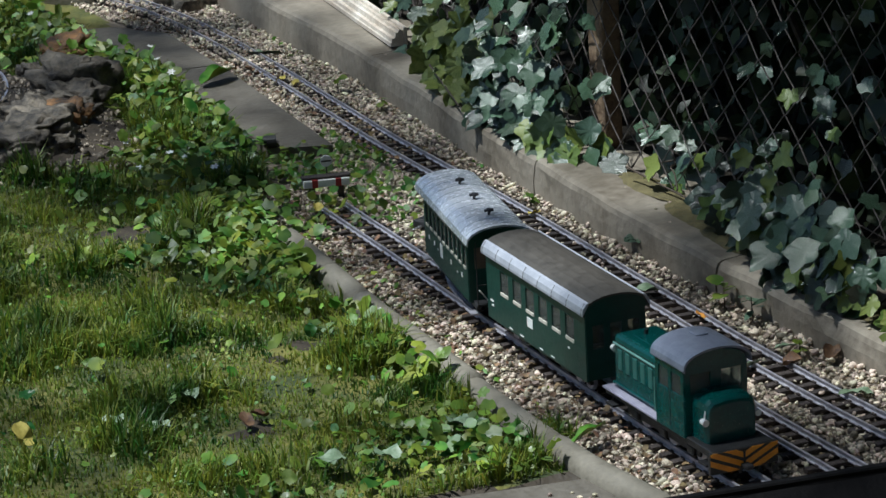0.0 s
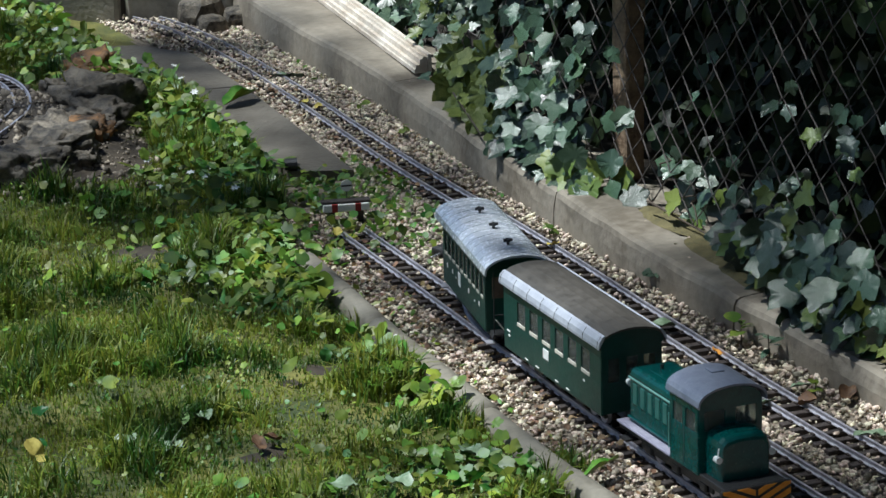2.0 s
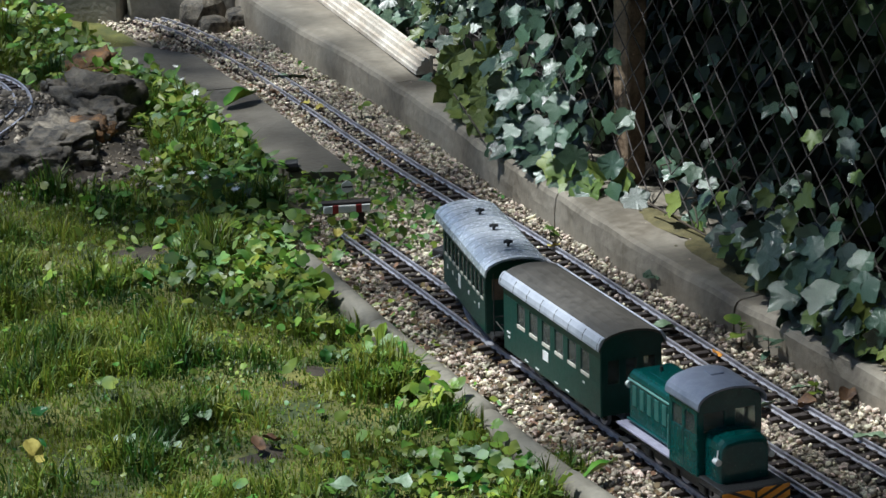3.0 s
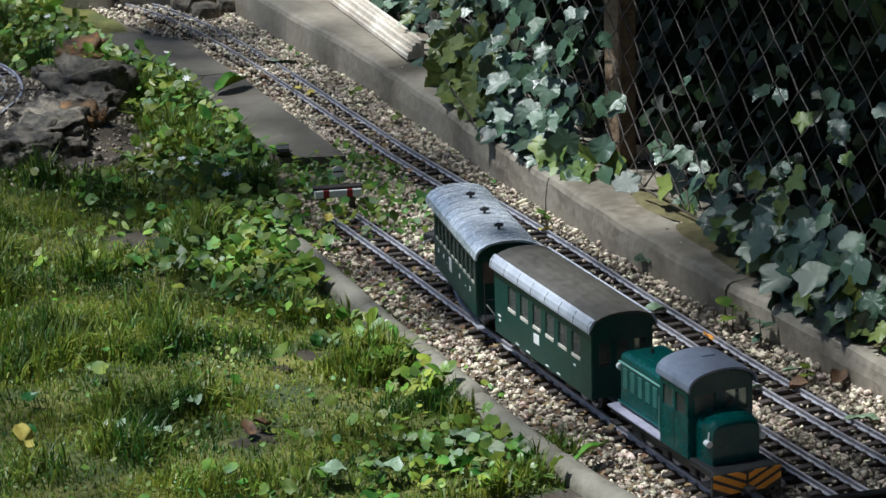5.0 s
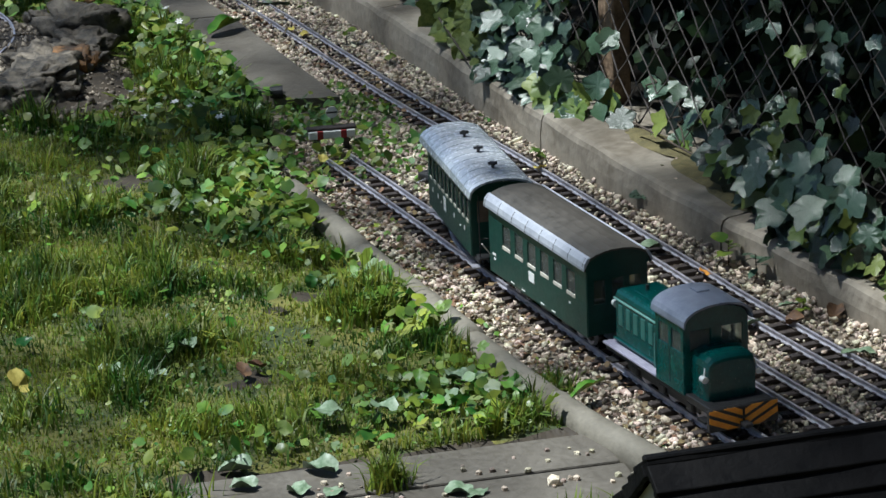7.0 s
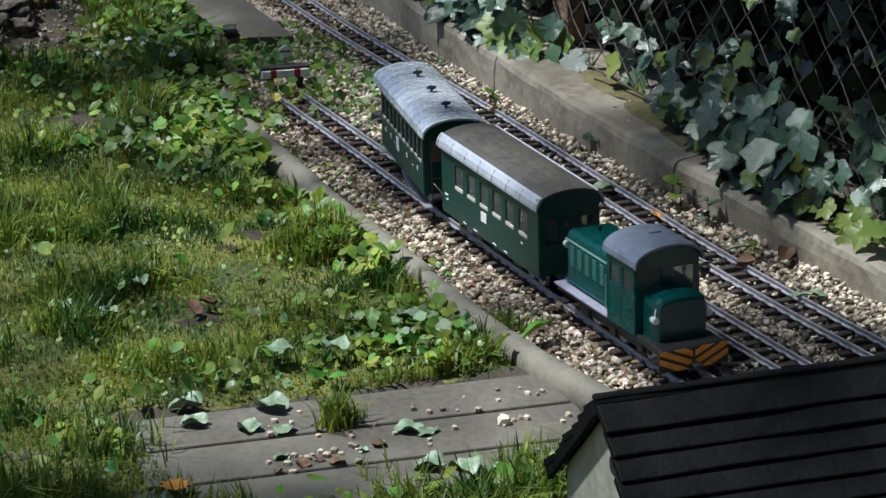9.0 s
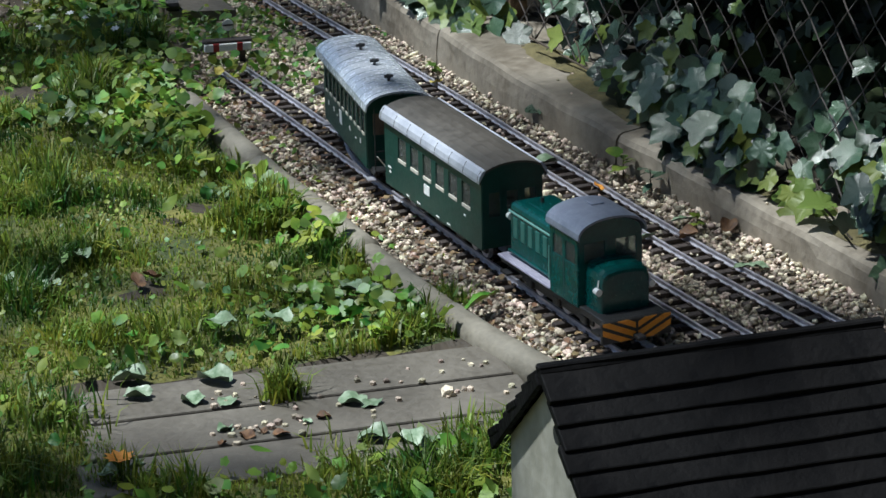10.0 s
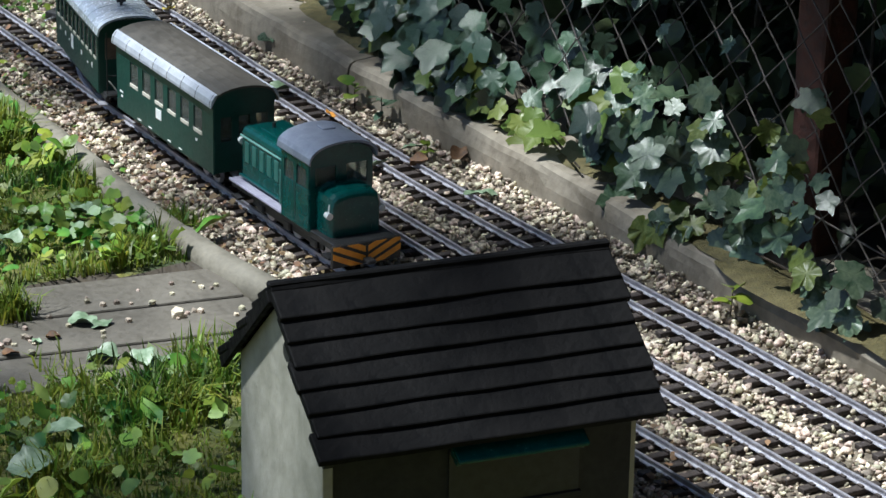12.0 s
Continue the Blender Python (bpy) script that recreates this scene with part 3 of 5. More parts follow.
def wheelset(parent, y, r=0.0145):
    w = part("wheelset", rod((-0.03, y, r), (0.03, y, r), 0.0022, n=8), BLACK, parent)
    for x in (-0.0205, 0.0205):
        bm = rod((x - 0.0025, y, r), (x + 0.0025, y, r), r, n=20)
        rod((x - 0.0035 * math.copysign(1, x), y, r), (x - 0.002 * math.copysign(1, x), y, r), r + 0.0015, n=20, bm=bm)
        part("wheel", bm, RAIL, w, "worn metal wheel")


def pierced_side(parent, x, y0, y1, z0, z1, openings, sill, head, mat, thick=0.003):
    """A coach side with real window openings between sill and head."""
    s = math.copysign(thick, x)
    part("side_panel", box((thick, y1 - y0, sill - z0), (x, (y0 + y1) / 2, (z0 + sill) / 2), 0.0004), mat, parent)
    part("side_rail", box((thick, y1 - y0, z1 - head), (x, (y0 + y1) / 2, (z1 + head) / 2), 0.0004), mat, parent)
    edges = [y0] + [v for o in openings for v in o] + [y1]
    for a, b in zip(edges[::2], edges[1::2]):
        part("pillar", box((thick, b - a, head - sill), (x, (a + b) / 2, (sill + head) / 2)), mat, parent)
    for a, b in openings:
        part("window", box((0.0008, b - a, head - sill), (x - s * 0.2, (a + b) / 2, (sill + head) / 2)), PANE_SMOKE, parent, "dusty pane")


def coach_inside(parent, y0, y1, n):
    part("floor_pan", box((0.082, y1 - y0, 0.006), (0, (y0 + y1) / 2, 0.033)), INTERIOR, parent)
    for y in np.linspace(y0 + 0.02, y1 - 0.02, n):
        for x in (-0.024, 0.024):
            bm = box((0.028, 0.010, 0.040), (x, y, 0.056), 0.002)
            part("bench", bm, INTERIOR, parent)


def coach_a(at):
    """The bogie coach next to the locomotive: plain brown-grey roof with light edges."""
    root = thing("railway_coach", "dark green model coach with brown-grey roof and light edges", "coach", at, "coaches of the train")
    h, w, z0, ze = 0.176, 0.0465, 0.028, 0.130
    wins = [(-0.150 + i * 0.0465, -0.150 + i * 0.0465 + 0.030) for i in range(6)]
    wins = [(a + 0.012, b + 0.012) for a, b in wins]
    for x in (-w, w):
        pierced_side(root, x, -h, h, z0, ze, wins, 0.076, 0.114, DEEP)
    for y in (-h, h):
        bm = box((2 * w, 0.003, 0.046), (0, y, 0.053))
        box((2 * w, 0.003, ze + 0.014 - 0.112), (0, y, (ze + 0.014 + 0.112) / 2), 0, bm)
        for x in (-0.042, -0.014, 0.014, 0.042):
            box((0.010, 0.003, 0.040), (x, y, 0.095), 0, bm)
        prism([(-w, ze - 0.004)] + arch(0.100, ze, 0.0245)[:12] + [(w, ze - 0.004)], y - 0.0014, y + 0.0014, bm)
        part("end_panel", bm, DEEP, root)
        for x in (-0.028, 0.0, 0.028):
            part("end_window", box((0.020, 0.0008, 0.036), (x, y, 0.094)), PANE_SMOKE, root)
    coach_inside(root, -h, h, 7)
    for i, (a, b) in enumerate(wins):
        for x in (-w - 0.0016, w + 0.0016):
            part("window_sill", box((0.0016, (b - a) * 0.95, 0.0055), (x, (a + b) / 2, 0.0785), 0.0004), CREAM, root, "cream window sill")
    part("roof", prism(arch(0.106, ze, 0.026), -h - 0.005, h + 0.005), BROWNROOF, root, "brown-grey arched roof", smooth=False)
    for s in (-1, 1):
        band = [(s * 0.0535, ze - 0.001), (s * 0.0537, ze + 0.003), (s * 0.0520, ze + 0.0105), (s * 0.0470, ze + 0.0170), (s * 0.0435, ze + 0.0188), (s * 0.0425, ze + 0.0178), (s * 0.0515, ze + 0.002)]
        part("roof_edge", prism(band if s > 0 else band[::-1], -h - 0.0052, h + 0.0052), EDGE_GREY, root, "light grey roof edge")
    for y in np.linspace(-h, h, 8):
        part("roof_seam", prism([(-0.0542, ze), (-0.0530, ze + 0.009), (-0.0475, ze + 0.0172), (-0.0465, ze + 0.0170), (-0.052, ze + 0.008), (-0.0532, ze)], y - 0.0005, y + 0.0005), BROWNROOF, root)
    for s in (-1, 1):
        part("destination_plate", box((0.0008, 0.020, 0.015), (s * (w + 0.0018), 0.018, 0.062)), WHITE, root, "plain white side plate")
        part("lettering_bar", box((0.0006, 0.012, 0.003), (s * (w + 0.0017), 0.158, 0.058)), WHITE, root)
        part("lettering_bar", box((0.0006, 0.007, 0.003), (s * (w + 0.0017), 0.156, 0.051)), WHITE, root)
        part("lettering_bar", box((0.0006, 0.006, 0.003), (s * (w + 0.0017), -0.118, 0.064)), WHITE, root)
        for y in (-0.06, -0.02, 0.05, 0.09):
            part("lettering_bar", box((0.0006, 0.012, 0.002), (s * (w + 0.0017), y, 0.0325)), WHITE, root)
        part("underframe", box((0.006, 2 * h, 0.006), (s * 0.040, 0, 0.0255), 0.001), BLACK, root)
        for y in (-0.075, 0.0, 0.075):
            part("battery_box", box((0.014, 0.03, 0.012), (s * 0.030, y, 0.019), 0.002), BLACK, root)
    for y in (-0.130, -0.095, 0.095, 0.130):
        wheelset(root, y)
    for y in (-h - 0.012, h + 0.012):
        part("coupling", box((0.012, 0.026, 0.005), (0, y, 0.018), 0.001), BLACK, root)
    return root


def coach_b(at):
    """The short coach with open end platforms, silver ribbed roof and three ventilators."""
    root = thing("railway_coach", "green model railway coach with silver ribbed roof and open end platforms", "coach", at, "coaches of the train")
    h, w, z0, ze = 0.165, 0.0455, 0.030, 0.131
    b = h - 0.022
    n = 10
    step = (2 * b - 0.012) / n
    wins = [(-b + 0.008 + i * step, -b + 0.008 + i * step + step * 0.72) for i in range(n)]
    for x in (-w, w):
        pierced_side(root, x, -b, b, z0, ze, wins, 0.080, 0.116, DEEP)
    for y in (-b, b):
        bm = box((2 * w, 0.003, ze + 0.012 - z0), (0, y, (z0 + ze + 0.012) / 2))
        part("end_panel", bm, DEEP, root)
        for x in (-0.027, 0.027):
            part("end_window", box((0.018, 0.004, 0.034), (x, y, 0.100)), INTERIOR, root)
        part("end_door", box((0.024, 0.0046, 0.085), (0, y, 0.076)), SLEEPER, root)
    coach_inside(root, -b, b, 8)
    for a, c in wins:
        for x in (-w - 0.0016, w + 0.0016):
            part("window_sill", box((0.0016, (c - a) * 0.8, 0.0048), (x, (a + c) / 2, 0.0822), 0.0004), CREAM, root, "cream window sill")
    roof = part("roof", prism(arch(0.108, ze - 0.001, 0.027), -h - 0.006, h + 0.006), SILVER, root, "silver arched roof")
    for y in np.linspace(-h + 0.008, h - 0.008, 12):
        part("rib", prism(arch(0.1088, ze - 0.0008, 0.0275, thick=0.001), y - 0.0009, y + 0.0009), SILVER, roof)
    for y in (-0.108, -0.015, 0.078):
        z = ze + 0.024
        v = part("ventilator", rod((0, y, z), (0, y, z + 0.012), 0.0022, n=8), BLACK, root, "black roof ventilator")
        part("arm", rod((-0.007, y, z + 0.009), (0.007, y, z + 0.009), 0.0026, n=8), BLACK, v)
        part("arm", rod((0, y - 0.006, z + 0.009), (0, y + 0.006, z + 0.009), 0.0026, n=8), BLACK, v)
    for s in (-1, 1):
        part("destination_plate", box((0.0008, 0.016, 0.022), (s * (w + 0.0018), 0.028, 0.064)), WHITE, root, "plain white side plate")
        for y in (-0.105, -0.035, 0.075, 0.112):
            part("lettering_bar", box((0.0006, 0.006, 0.007), (s * (w + 0.0017), y, 0.064)), WHITE, root)
        for y in (-0.075, 0.052):
            part("lettering_bar", box((0.0006, 0.005, 0.0025), (s * (w + 0.0017), y, 0.060)), WHITE, root)
        part("underframe", box((0.006, 2 * h, 0.007), (s * 0.038, 0, 0.0265), 0.001), BLACK, root)
        part("truss_rod", rod((s * 0.038, -0.09, 0.022), (s * 0.038, 0.09, 0.016), 0.0012, n=6), BLACK, root)
    for e in (-1, 1):
        part("platform", box((0.080, 0.026, 0.004), (0, e * (h - 0.010), 0.031), 0.0006), BLACK, root)
        for x in (-0.038, -0.014, 0.014, 0.038):
            part("rail_post", rod((x, e * (h - 0.001), 0.032), (x, e * (h - 0.001), 0.062 if abs(x) < 0.03 else ze), 0.0010, n=6), BLACK, root)
        for z in (0.048, 0.062):
            part("platform_rail", rod((-0.038, e * (h - 0.001), z), (0.038, e * (h - 0.001), z), 0.0010, n=6), BLACK, root)
        part("step", box((0.012, 0.02, 0.002), (-0.044, e * (h - 0.012), 0.016)), RAIL, root)
        part("hand_brake", rod((-0.02, e * (h - 0.004), 0.034), (-0.036, e * (h + 0.004), 0.056), 0.0010, n=6), WHITE, root, "pale brake lever")
        part("coupling", box((0.012, 0.026, 0.005), (0, e * (h + 0.010), 0.018), 0.001), BLACK, root)
    for y in (-0.085, 0.085):
        wheelset(root, y)
    return root


def clip_band(pts, z0, z1):
    """The part of a polygon in x, z that lies between two heights."""
    for sign, limit in ((1, z0), (-1, -z1)):
        out = []
        for (xa, za), (xb, zb) in zip(pts, pts[1:] + pts[:1]):
            a, b = sign * za - limit, sign * zb - limit
            if a >= 0:
                out.append((xa, za))
            if (a >= 0) != (b >= 0):
                f = a / (a - b)
                out.append((xa + f * (xb - xa), za + f * (zb - za)))
        pts = out
        if len(pts) < 3:
            return []
    return pts


def locomotive(at):
    """Diesel locomotive with a long louvred hood, a cab and a short nose at the front (-y)."""
    root = thing("diesel_locomotive", "green model diesel locomotive with blue-grey cab roof and striped beam", "locomotive", at)
    part("footplate", box((0.100, 0.160, 0.004), (0, 0.108, 0.042), 0.001), FOOTPLATE, root, "lavender-grey footplate")
    part("front_deck", box((0.094, 0.074, 0.004), (0, -0.088, 0.041), 0.001), BLACK, root)
    part("solebar", box((0.092, 0.308, 0.008), (0, 0.033, 0.036), 0.001), BLACK, root)
    hood = part("hood", box((0.072, 0.150, 0.079), (0, 0.104, 0.083), 0.009, segs=3), GREEN, root, "long green engine hood")
    for s in (-1, 1):
        # pale strip that paints the reflection along the hood's top edge
        part("hood_trim", box((0.002, 0.146, 0.003), (s * 0.0362, 0.104, 0.1085), 0.0006), GLINT_HANDRAIL_GREEN, hood, "painted glint along the hood top")
        part("hood_sill", box((0.003, 0.148, 0.004), (s * 0.0368, 0.104, 0.050), 0.0006), GREEN, hood)
        for i in range(6):
            part("louvre", box((0.0018, 0.0125, 0.030), (s * 0.0363, 0.044 + i * 0.0225, 0.088), 0.0008), LOUVRE, hood, "grey-green louvre panel")
        part("rear_lamp", rod((s * 0.032, 0.178, 0.098), (s * 0.032, 0.186, 0.098), 0.0055, 0.0045, 12), LAMP, root, "pale round lamp")
    part("exhaust_stub", rod((0.0, 0.145, 0.121), (0.0, 0.145, 0.130), 0.003, 0.0025, 10), BLACK, hood)
    part("hood_panel", box((0.034, 0.10, 0.0016), (0.0, 0.102, 0.1228), 0.0006), GREEN, hood)
    # cab: side walls with openings, front wall with two windows
    w, y0, y1, z0, ze = 0.0475, -0.052, 0.028, 0.040, 0.138
    for x in (-w, w):
        pierced_side(root, x, y0, y1, z0, ze, [(-0.045, -0.017), (-0.009, 0.019)], 0.098, 0.126, GREEN)
        part("cab_door_line", box((0.0006, 0.0012, 0.05), (x + math.copysign(0.0017, x), -0.013, 0.072)), BLACK, root)
        part("handrail", rod((x + math.copysign(0.004, x), 0.026, 0.055), (x + math.copysign(0.004, x), 0.026, 0.105), 0.0008, n=6), GLINT_HANDRAIL_GREEN, root)
    for y in (y0, y1):
        bm = box((2 * w, 0.003, 0.101 - z0), (0, y, (z0 + 0.101) / 2))
        top = arch(2 * w, ze - 0.003, 0.023, 10)[:10]
        prism([(-w, 0.129)] + top + [(w, 0.129)], y - 0.0015, y + 0.0015, bm)
        for x, ww in ((-w + 0.004, 0.008), (0.0, 0.016), (w - 0.004, 0.008)):
            box((ww, 0.003, 0.030), (x, y, 0.115), 0, bm)
        part("cab_wall", bm, GREEN, root)
        for x in (-0.0245, 0.0245):
            part("cab_window", box((0.031, 0.0008, 0.029), (x, y, 0.115)), PANE, root, "clear cab window")
    part("cab_floor", box((2 * w - 0.004, y1 - y0 - 0.004, 0.003), (0, (y0 + y1) / 2, 0.060)), INTERIOR, root)
    part("control_desk", box((0.05, 0.012, 0.030), (0, -0.032, 0.076), 0.002), INTERIOR, root)
    part("cab_roof", prism(arch(0.105, ze, 0.026, 16), y0 - 0.009, y1 + 0.006), CABROOF, root, "blue-grey arched cab roof", smooth=False)
    part("roof_vent", box((0.02, 0.02, 0.003), (0.006, 0.002, 0.1645), 0.001), CABROOF, root)
    # short nose
    bm = bmesh.new()
    outline = [(-0.038, 0.040), (0.038, 0.040), (0.038, 0.086), (0.0355, 0.094), (0.029, 0.0995), (0.012, 0.102), (-0.012, 0.102), (-0.029, 0.0995), (-0.0355, 0.094), (-0.038, 0.086)]
    rings = [[bm.verts.new((x * f, y, 0.040 + (z - 0.040) * g)) for x, z in outline] for y, f, g in ((-0.0505, 1.0, 1.06), (-0.086, 1.0, 1.045), (-0.0925, 0.975, 1.015), (-0.096, 0.92, 0.965), (-0.097, 0.84, 0.90))]
    for p, q in zip(rings, rings[1:]):
        for k in range(10):
            bm.faces.new((p[k], p[(k + 1) % 10], q[(k + 1) % 10], q[k]))
    bm.faces.new(rings[-1])
    nose = part("nose", bm, GREEN, root, "short rounded green nose", smooth=False)
    part("hood_lip", prism([(-0.034, 0.104), (-0.018, 0.1075), (0.018, 0.1075), (0.034, 0.104), (0.034, 0.102), (-0.034, 0.102)], -0.066, -0.0535), GREEN, root)
    for s in (-1, 1):
        part("headlamp", rod((s * 0.0400, -0.086, 0.074), (s * 0.0400, -0.097, 0.074), 0.0042, 0.0048, 14), LAMP, root, "round clear headlamp")
        part("lamp_bracket", rod((s * 0.0400, -0.092, 0.077), (s * 0.037, -0.090, 0.089), 0.0012, n=6), LAMP, root)
    # striped beam
    beam = part("buffer_beam", box((0.104, 0.006, 0.031), (0, -0.124, 0.027), 0.001), BLACK, root, "buffer beam with black and amber chevrons")
    for s in (-1, 1):
        for k in range(4):
            low = 0.0020 + k * 0.0132
            pts = clip_band([(0.002, low), (0.051, low + 0.0225), (0.051, low + 0.0307), (0.002, low + 0.0082)], 0.0125, 0.0415)
            if len(pts) > 2:
                pts = [(s * x, z) for x, z in pts]
                part("chevron", prism(pts if s > 0 else pts[::-1], -0.1276, -0.1268), YELLOW, beam, "amber stripe")
    part("front_coupling", box((0.012, 0.020, 0.006), (0, -0.133, 0.018), 0.001), BLACK, root)
    for s in (-1, 1):
        part("side_frame", box((0.004, 0.21, 0.020), (s * 0.034, 0.035, 0.026), 0.001), BLACK, root)
        for y in (-0.05, 0.03, 0.11):
            part("axle_box", box((0.008, 0.018, 0.014), (s * 0.037, y, 0.022), 0.002), BLACK, root)
        part("step_plate", box((0.012, 0.022, 0.003), (s * 0.046, -0.105, 0.022)), BLACK, root)
        part("step_plate", box((0.012, 0.022, 0.003), (s * 0.046, 0.165, 0.022)), BLACK, root)
    for y in (-0.05, 0.03, 0.11):
        wheelset(root, y, 0.017)
    return root


locomotive(vehicle_pose(0.458, 0.16))
coach_a(vehicle_pose(0.880, 0.22))
coach_b(vehicle_pose(1.262, 0.19))


# ---- model engine shed ----
def shed():
    root = thing("model_shed", "model shed with black lapped board roof and pale rendered gable", "model building", pose(-0.338, 2.622, -0.016, 0, 0, -9.0))
    L, half, rise = 0.392, 0.158, 0.135
    apex, eave = 0.316, 0.181
    hw = half - 0.026
    zt = apex - rise * hw / half - 0.012
    gable = [(-hw, -0.03), (hw, -0.03), (hw, zt), (0, apex - 0.014), (-hw, zt)]
    turn = Matrix.Rotation(math.radians(90), 4, "Z")
    for x0 in (-L / 2 + 0.018, L / 2 - 0.026):
        bm = prism(gable, -x0 - 0.004, -x0 + 0.004)
        bmesh.ops.transform(bm, matrix=turn, verts=bm.verts)
        part("gable_wall", bm, RENDERED, root, "pale rendered gable wall")
    for s in (-1, 1):
        bm = box((L - 0.05, 0.008, zt + 0.03), (-0.004, s * hw, (zt - 0.03) / 2), 0.001)
        part("long_wall", bm, DARKWOOD, root, "black boarded long wall")
    part("corner_post", box((0.012, 0.012, zt + 0.03), (-L / 2 + 0.016, -hw, (zt - 0.03) / 2), 0.001), RENDERED, root)
    recess = part("window_recess", box((0.150, 0.004, 0.075), (0.030, -hw - 0.005, zt - 0.062)), BLACK, root, "dark window opening")
    part("window_frame", box((0.156, 0.006, 0.006), (0.030, -hw - 0.007, zt - 0.096), 0.001), DARKWOOD, recess)
    awning = part("window_hood", box((0.150, 0.034, 0.006), (0, 0, 0), 0.0015), GREEN, root, "dark green window hood", at=pose(0.030, -hw - 0.018, zt - 0.022, 28, 0, 0))
    for x in (-0.071, 0.071):
        part("hood_bracket", box((0.005, 0.026, 0.012), (x, 0.002, -0.007), 0.001), DEEP, awning)
    n = 7
    slope = math.hypot(half, rise)
    ang = math.degrees(math.atan2(rise, half))
    cuts = [0.0, 0.19, 0.325, 0.46, 0.595, 0.73, 0.865, 1.0]
    for s in (-1, 1):
        for k in range(n):
            f, span = (cuts[k] + cuts[k + 1]) / 2, cuts[k + 1] - cuts[k]
            y, z = s * half * f, apex - rise * f
            bm = box((L + 0.003 * math.sin(k * 2.3), slope * span + 0.010, 0.0095), (0.002 * math.sin(k * 1.7), 0, 0), 0.002, segs=2)
            bmesh.ops.subdivide_edges(bm, edges=[e for e in bm.edges if abs(e.verts[0].co.x - e.verts[1].co.x) > 0.2], cuts=9)
            for v in bm.verts:
                v.co.z += 0.0022 * noise.noise(Vector((v.co.x * 7, k * 3.0, s)))
                v.co.y += 0.0022 * noise.noise(Vector((v.co.x * 9, k * 5.0, s + 4)))
            part("roof_board", bm, FELT, root, at=pose(0, y, z + 0.002, -s * (ang - 9.0), 0, 0))
    part("verge_board", box((0.007, slope, 0.014), (0, 0, 0), 0.001), FELT, root, at=pose(-L / 2 + 0.002, half / 2, apex - rise / 2 - 0.009, -ang, 0, 0))
    part("rafter", box((0.012, slope * 0.94, 0.010), (0, 0, 0), 0.001), DARKWOOD, root, at=pose(-L / 2 + 0.012, -half / 2, apex - rise / 2 - 0.010, ang, 0, 0))
    part("ridge_cap", box((L + 0.002, 0.012, 0.007), (0, 0, apex + 0.004), 0.002), FELT, root, "worn ridge cap")
    # black disc standing in for the dark gap under the verge
    part("vent_hole", rod((-L / 2 + 0.010, -0.028, apex - 0.062), (-L / 2 + 0.0155, -0.028, apex - 0.062), 0.011, n=14), BLACK, root)


shed()


# ---- chain-link fence, posts, hedge ----
def fence_x(y):
    return 0.44 + (y - 3.4) * 0.045 + max(0.0, y - 5.0) * 0.13


def chain_fence():
    root = thing("chain_link_fence", "rusty grey chain-link fence overgrown by ivy", "fence")
    cell, rise, z0, z1 = 0.078, 0.036, 0.06, 1.15
    y = 1.9
    i = 0
    rnd = random.Random(3)
    while y < 6.6:
        bm = bmesh.new()
        rings = []
        n = int((z1 - z0) / rise)
        for k in range(n + 1):
            yy = y + (cell / 2 if (k + i) % 2 else 0) + rnd.uniform(-0.003, 0.003)
            x = fence_x(yy) + (0.0012 if k % 2 else -0.0012) + 0.012 * smooth_noise(yy, z0 + k * rise, 2.5, 7)
            z = z0 + k * rise
            r = 0.0013
            rings.append([bm.verts.new((x + r * math.cos(a), yy + r * math.sin(a), z)) for a in (0.8, 2.4, 3.9, 5.5)])
        for p, q in zip(rings, rings[1:]):
            for j in range(4):
                bm.faces.new((p[j], p[(j + 1) % 4], q[(j + 1) % 4], q[j]))
        part("fence_wire", bm, WIRE, root)
        y += cell / 2
        i += 1
    for z in (0.10, 1.1):
        part("line_wire", rod((fence_x(1.9), 1.9, z), (fence_x(6.6), 6.6, z), 0.0015, n=5), WIRE, root)
    for (px, py, w, mat, lab) in [(0.530, 4.715, 0.043, WOOD, "weathered square timber fence post with a broken face"), (0.50, 3.04, 0.055, DARKPOST, "dark reddish timber fence post"), (0.63, 6.7, 0.05, WOOD, "weathered square timber fence post")]:
        bm = box((w, w, 1.6), (0, 0, 0.8), 0.006, segs=2)
        bmesh.ops.subdivide_edges(bm, edges=[e for e in bm.edges if abs(e.verts[0].co.z - e.verts[1].co.z) > 0.5], cuts=24)
        for v in bm.verts:
            v.co.x += 0.004 * noise.noise((v.co.z * 9, py, v.co.y * 20))
            v.co.y += 0.004 * noise.noise((v.co.z * 11, 3, v.co.x * 20))
        solid("fence_post", bm, mat, lab, "post", pose(px, py, -0.02, 0, 0.6, 8), "fence posts")


chain_fence()


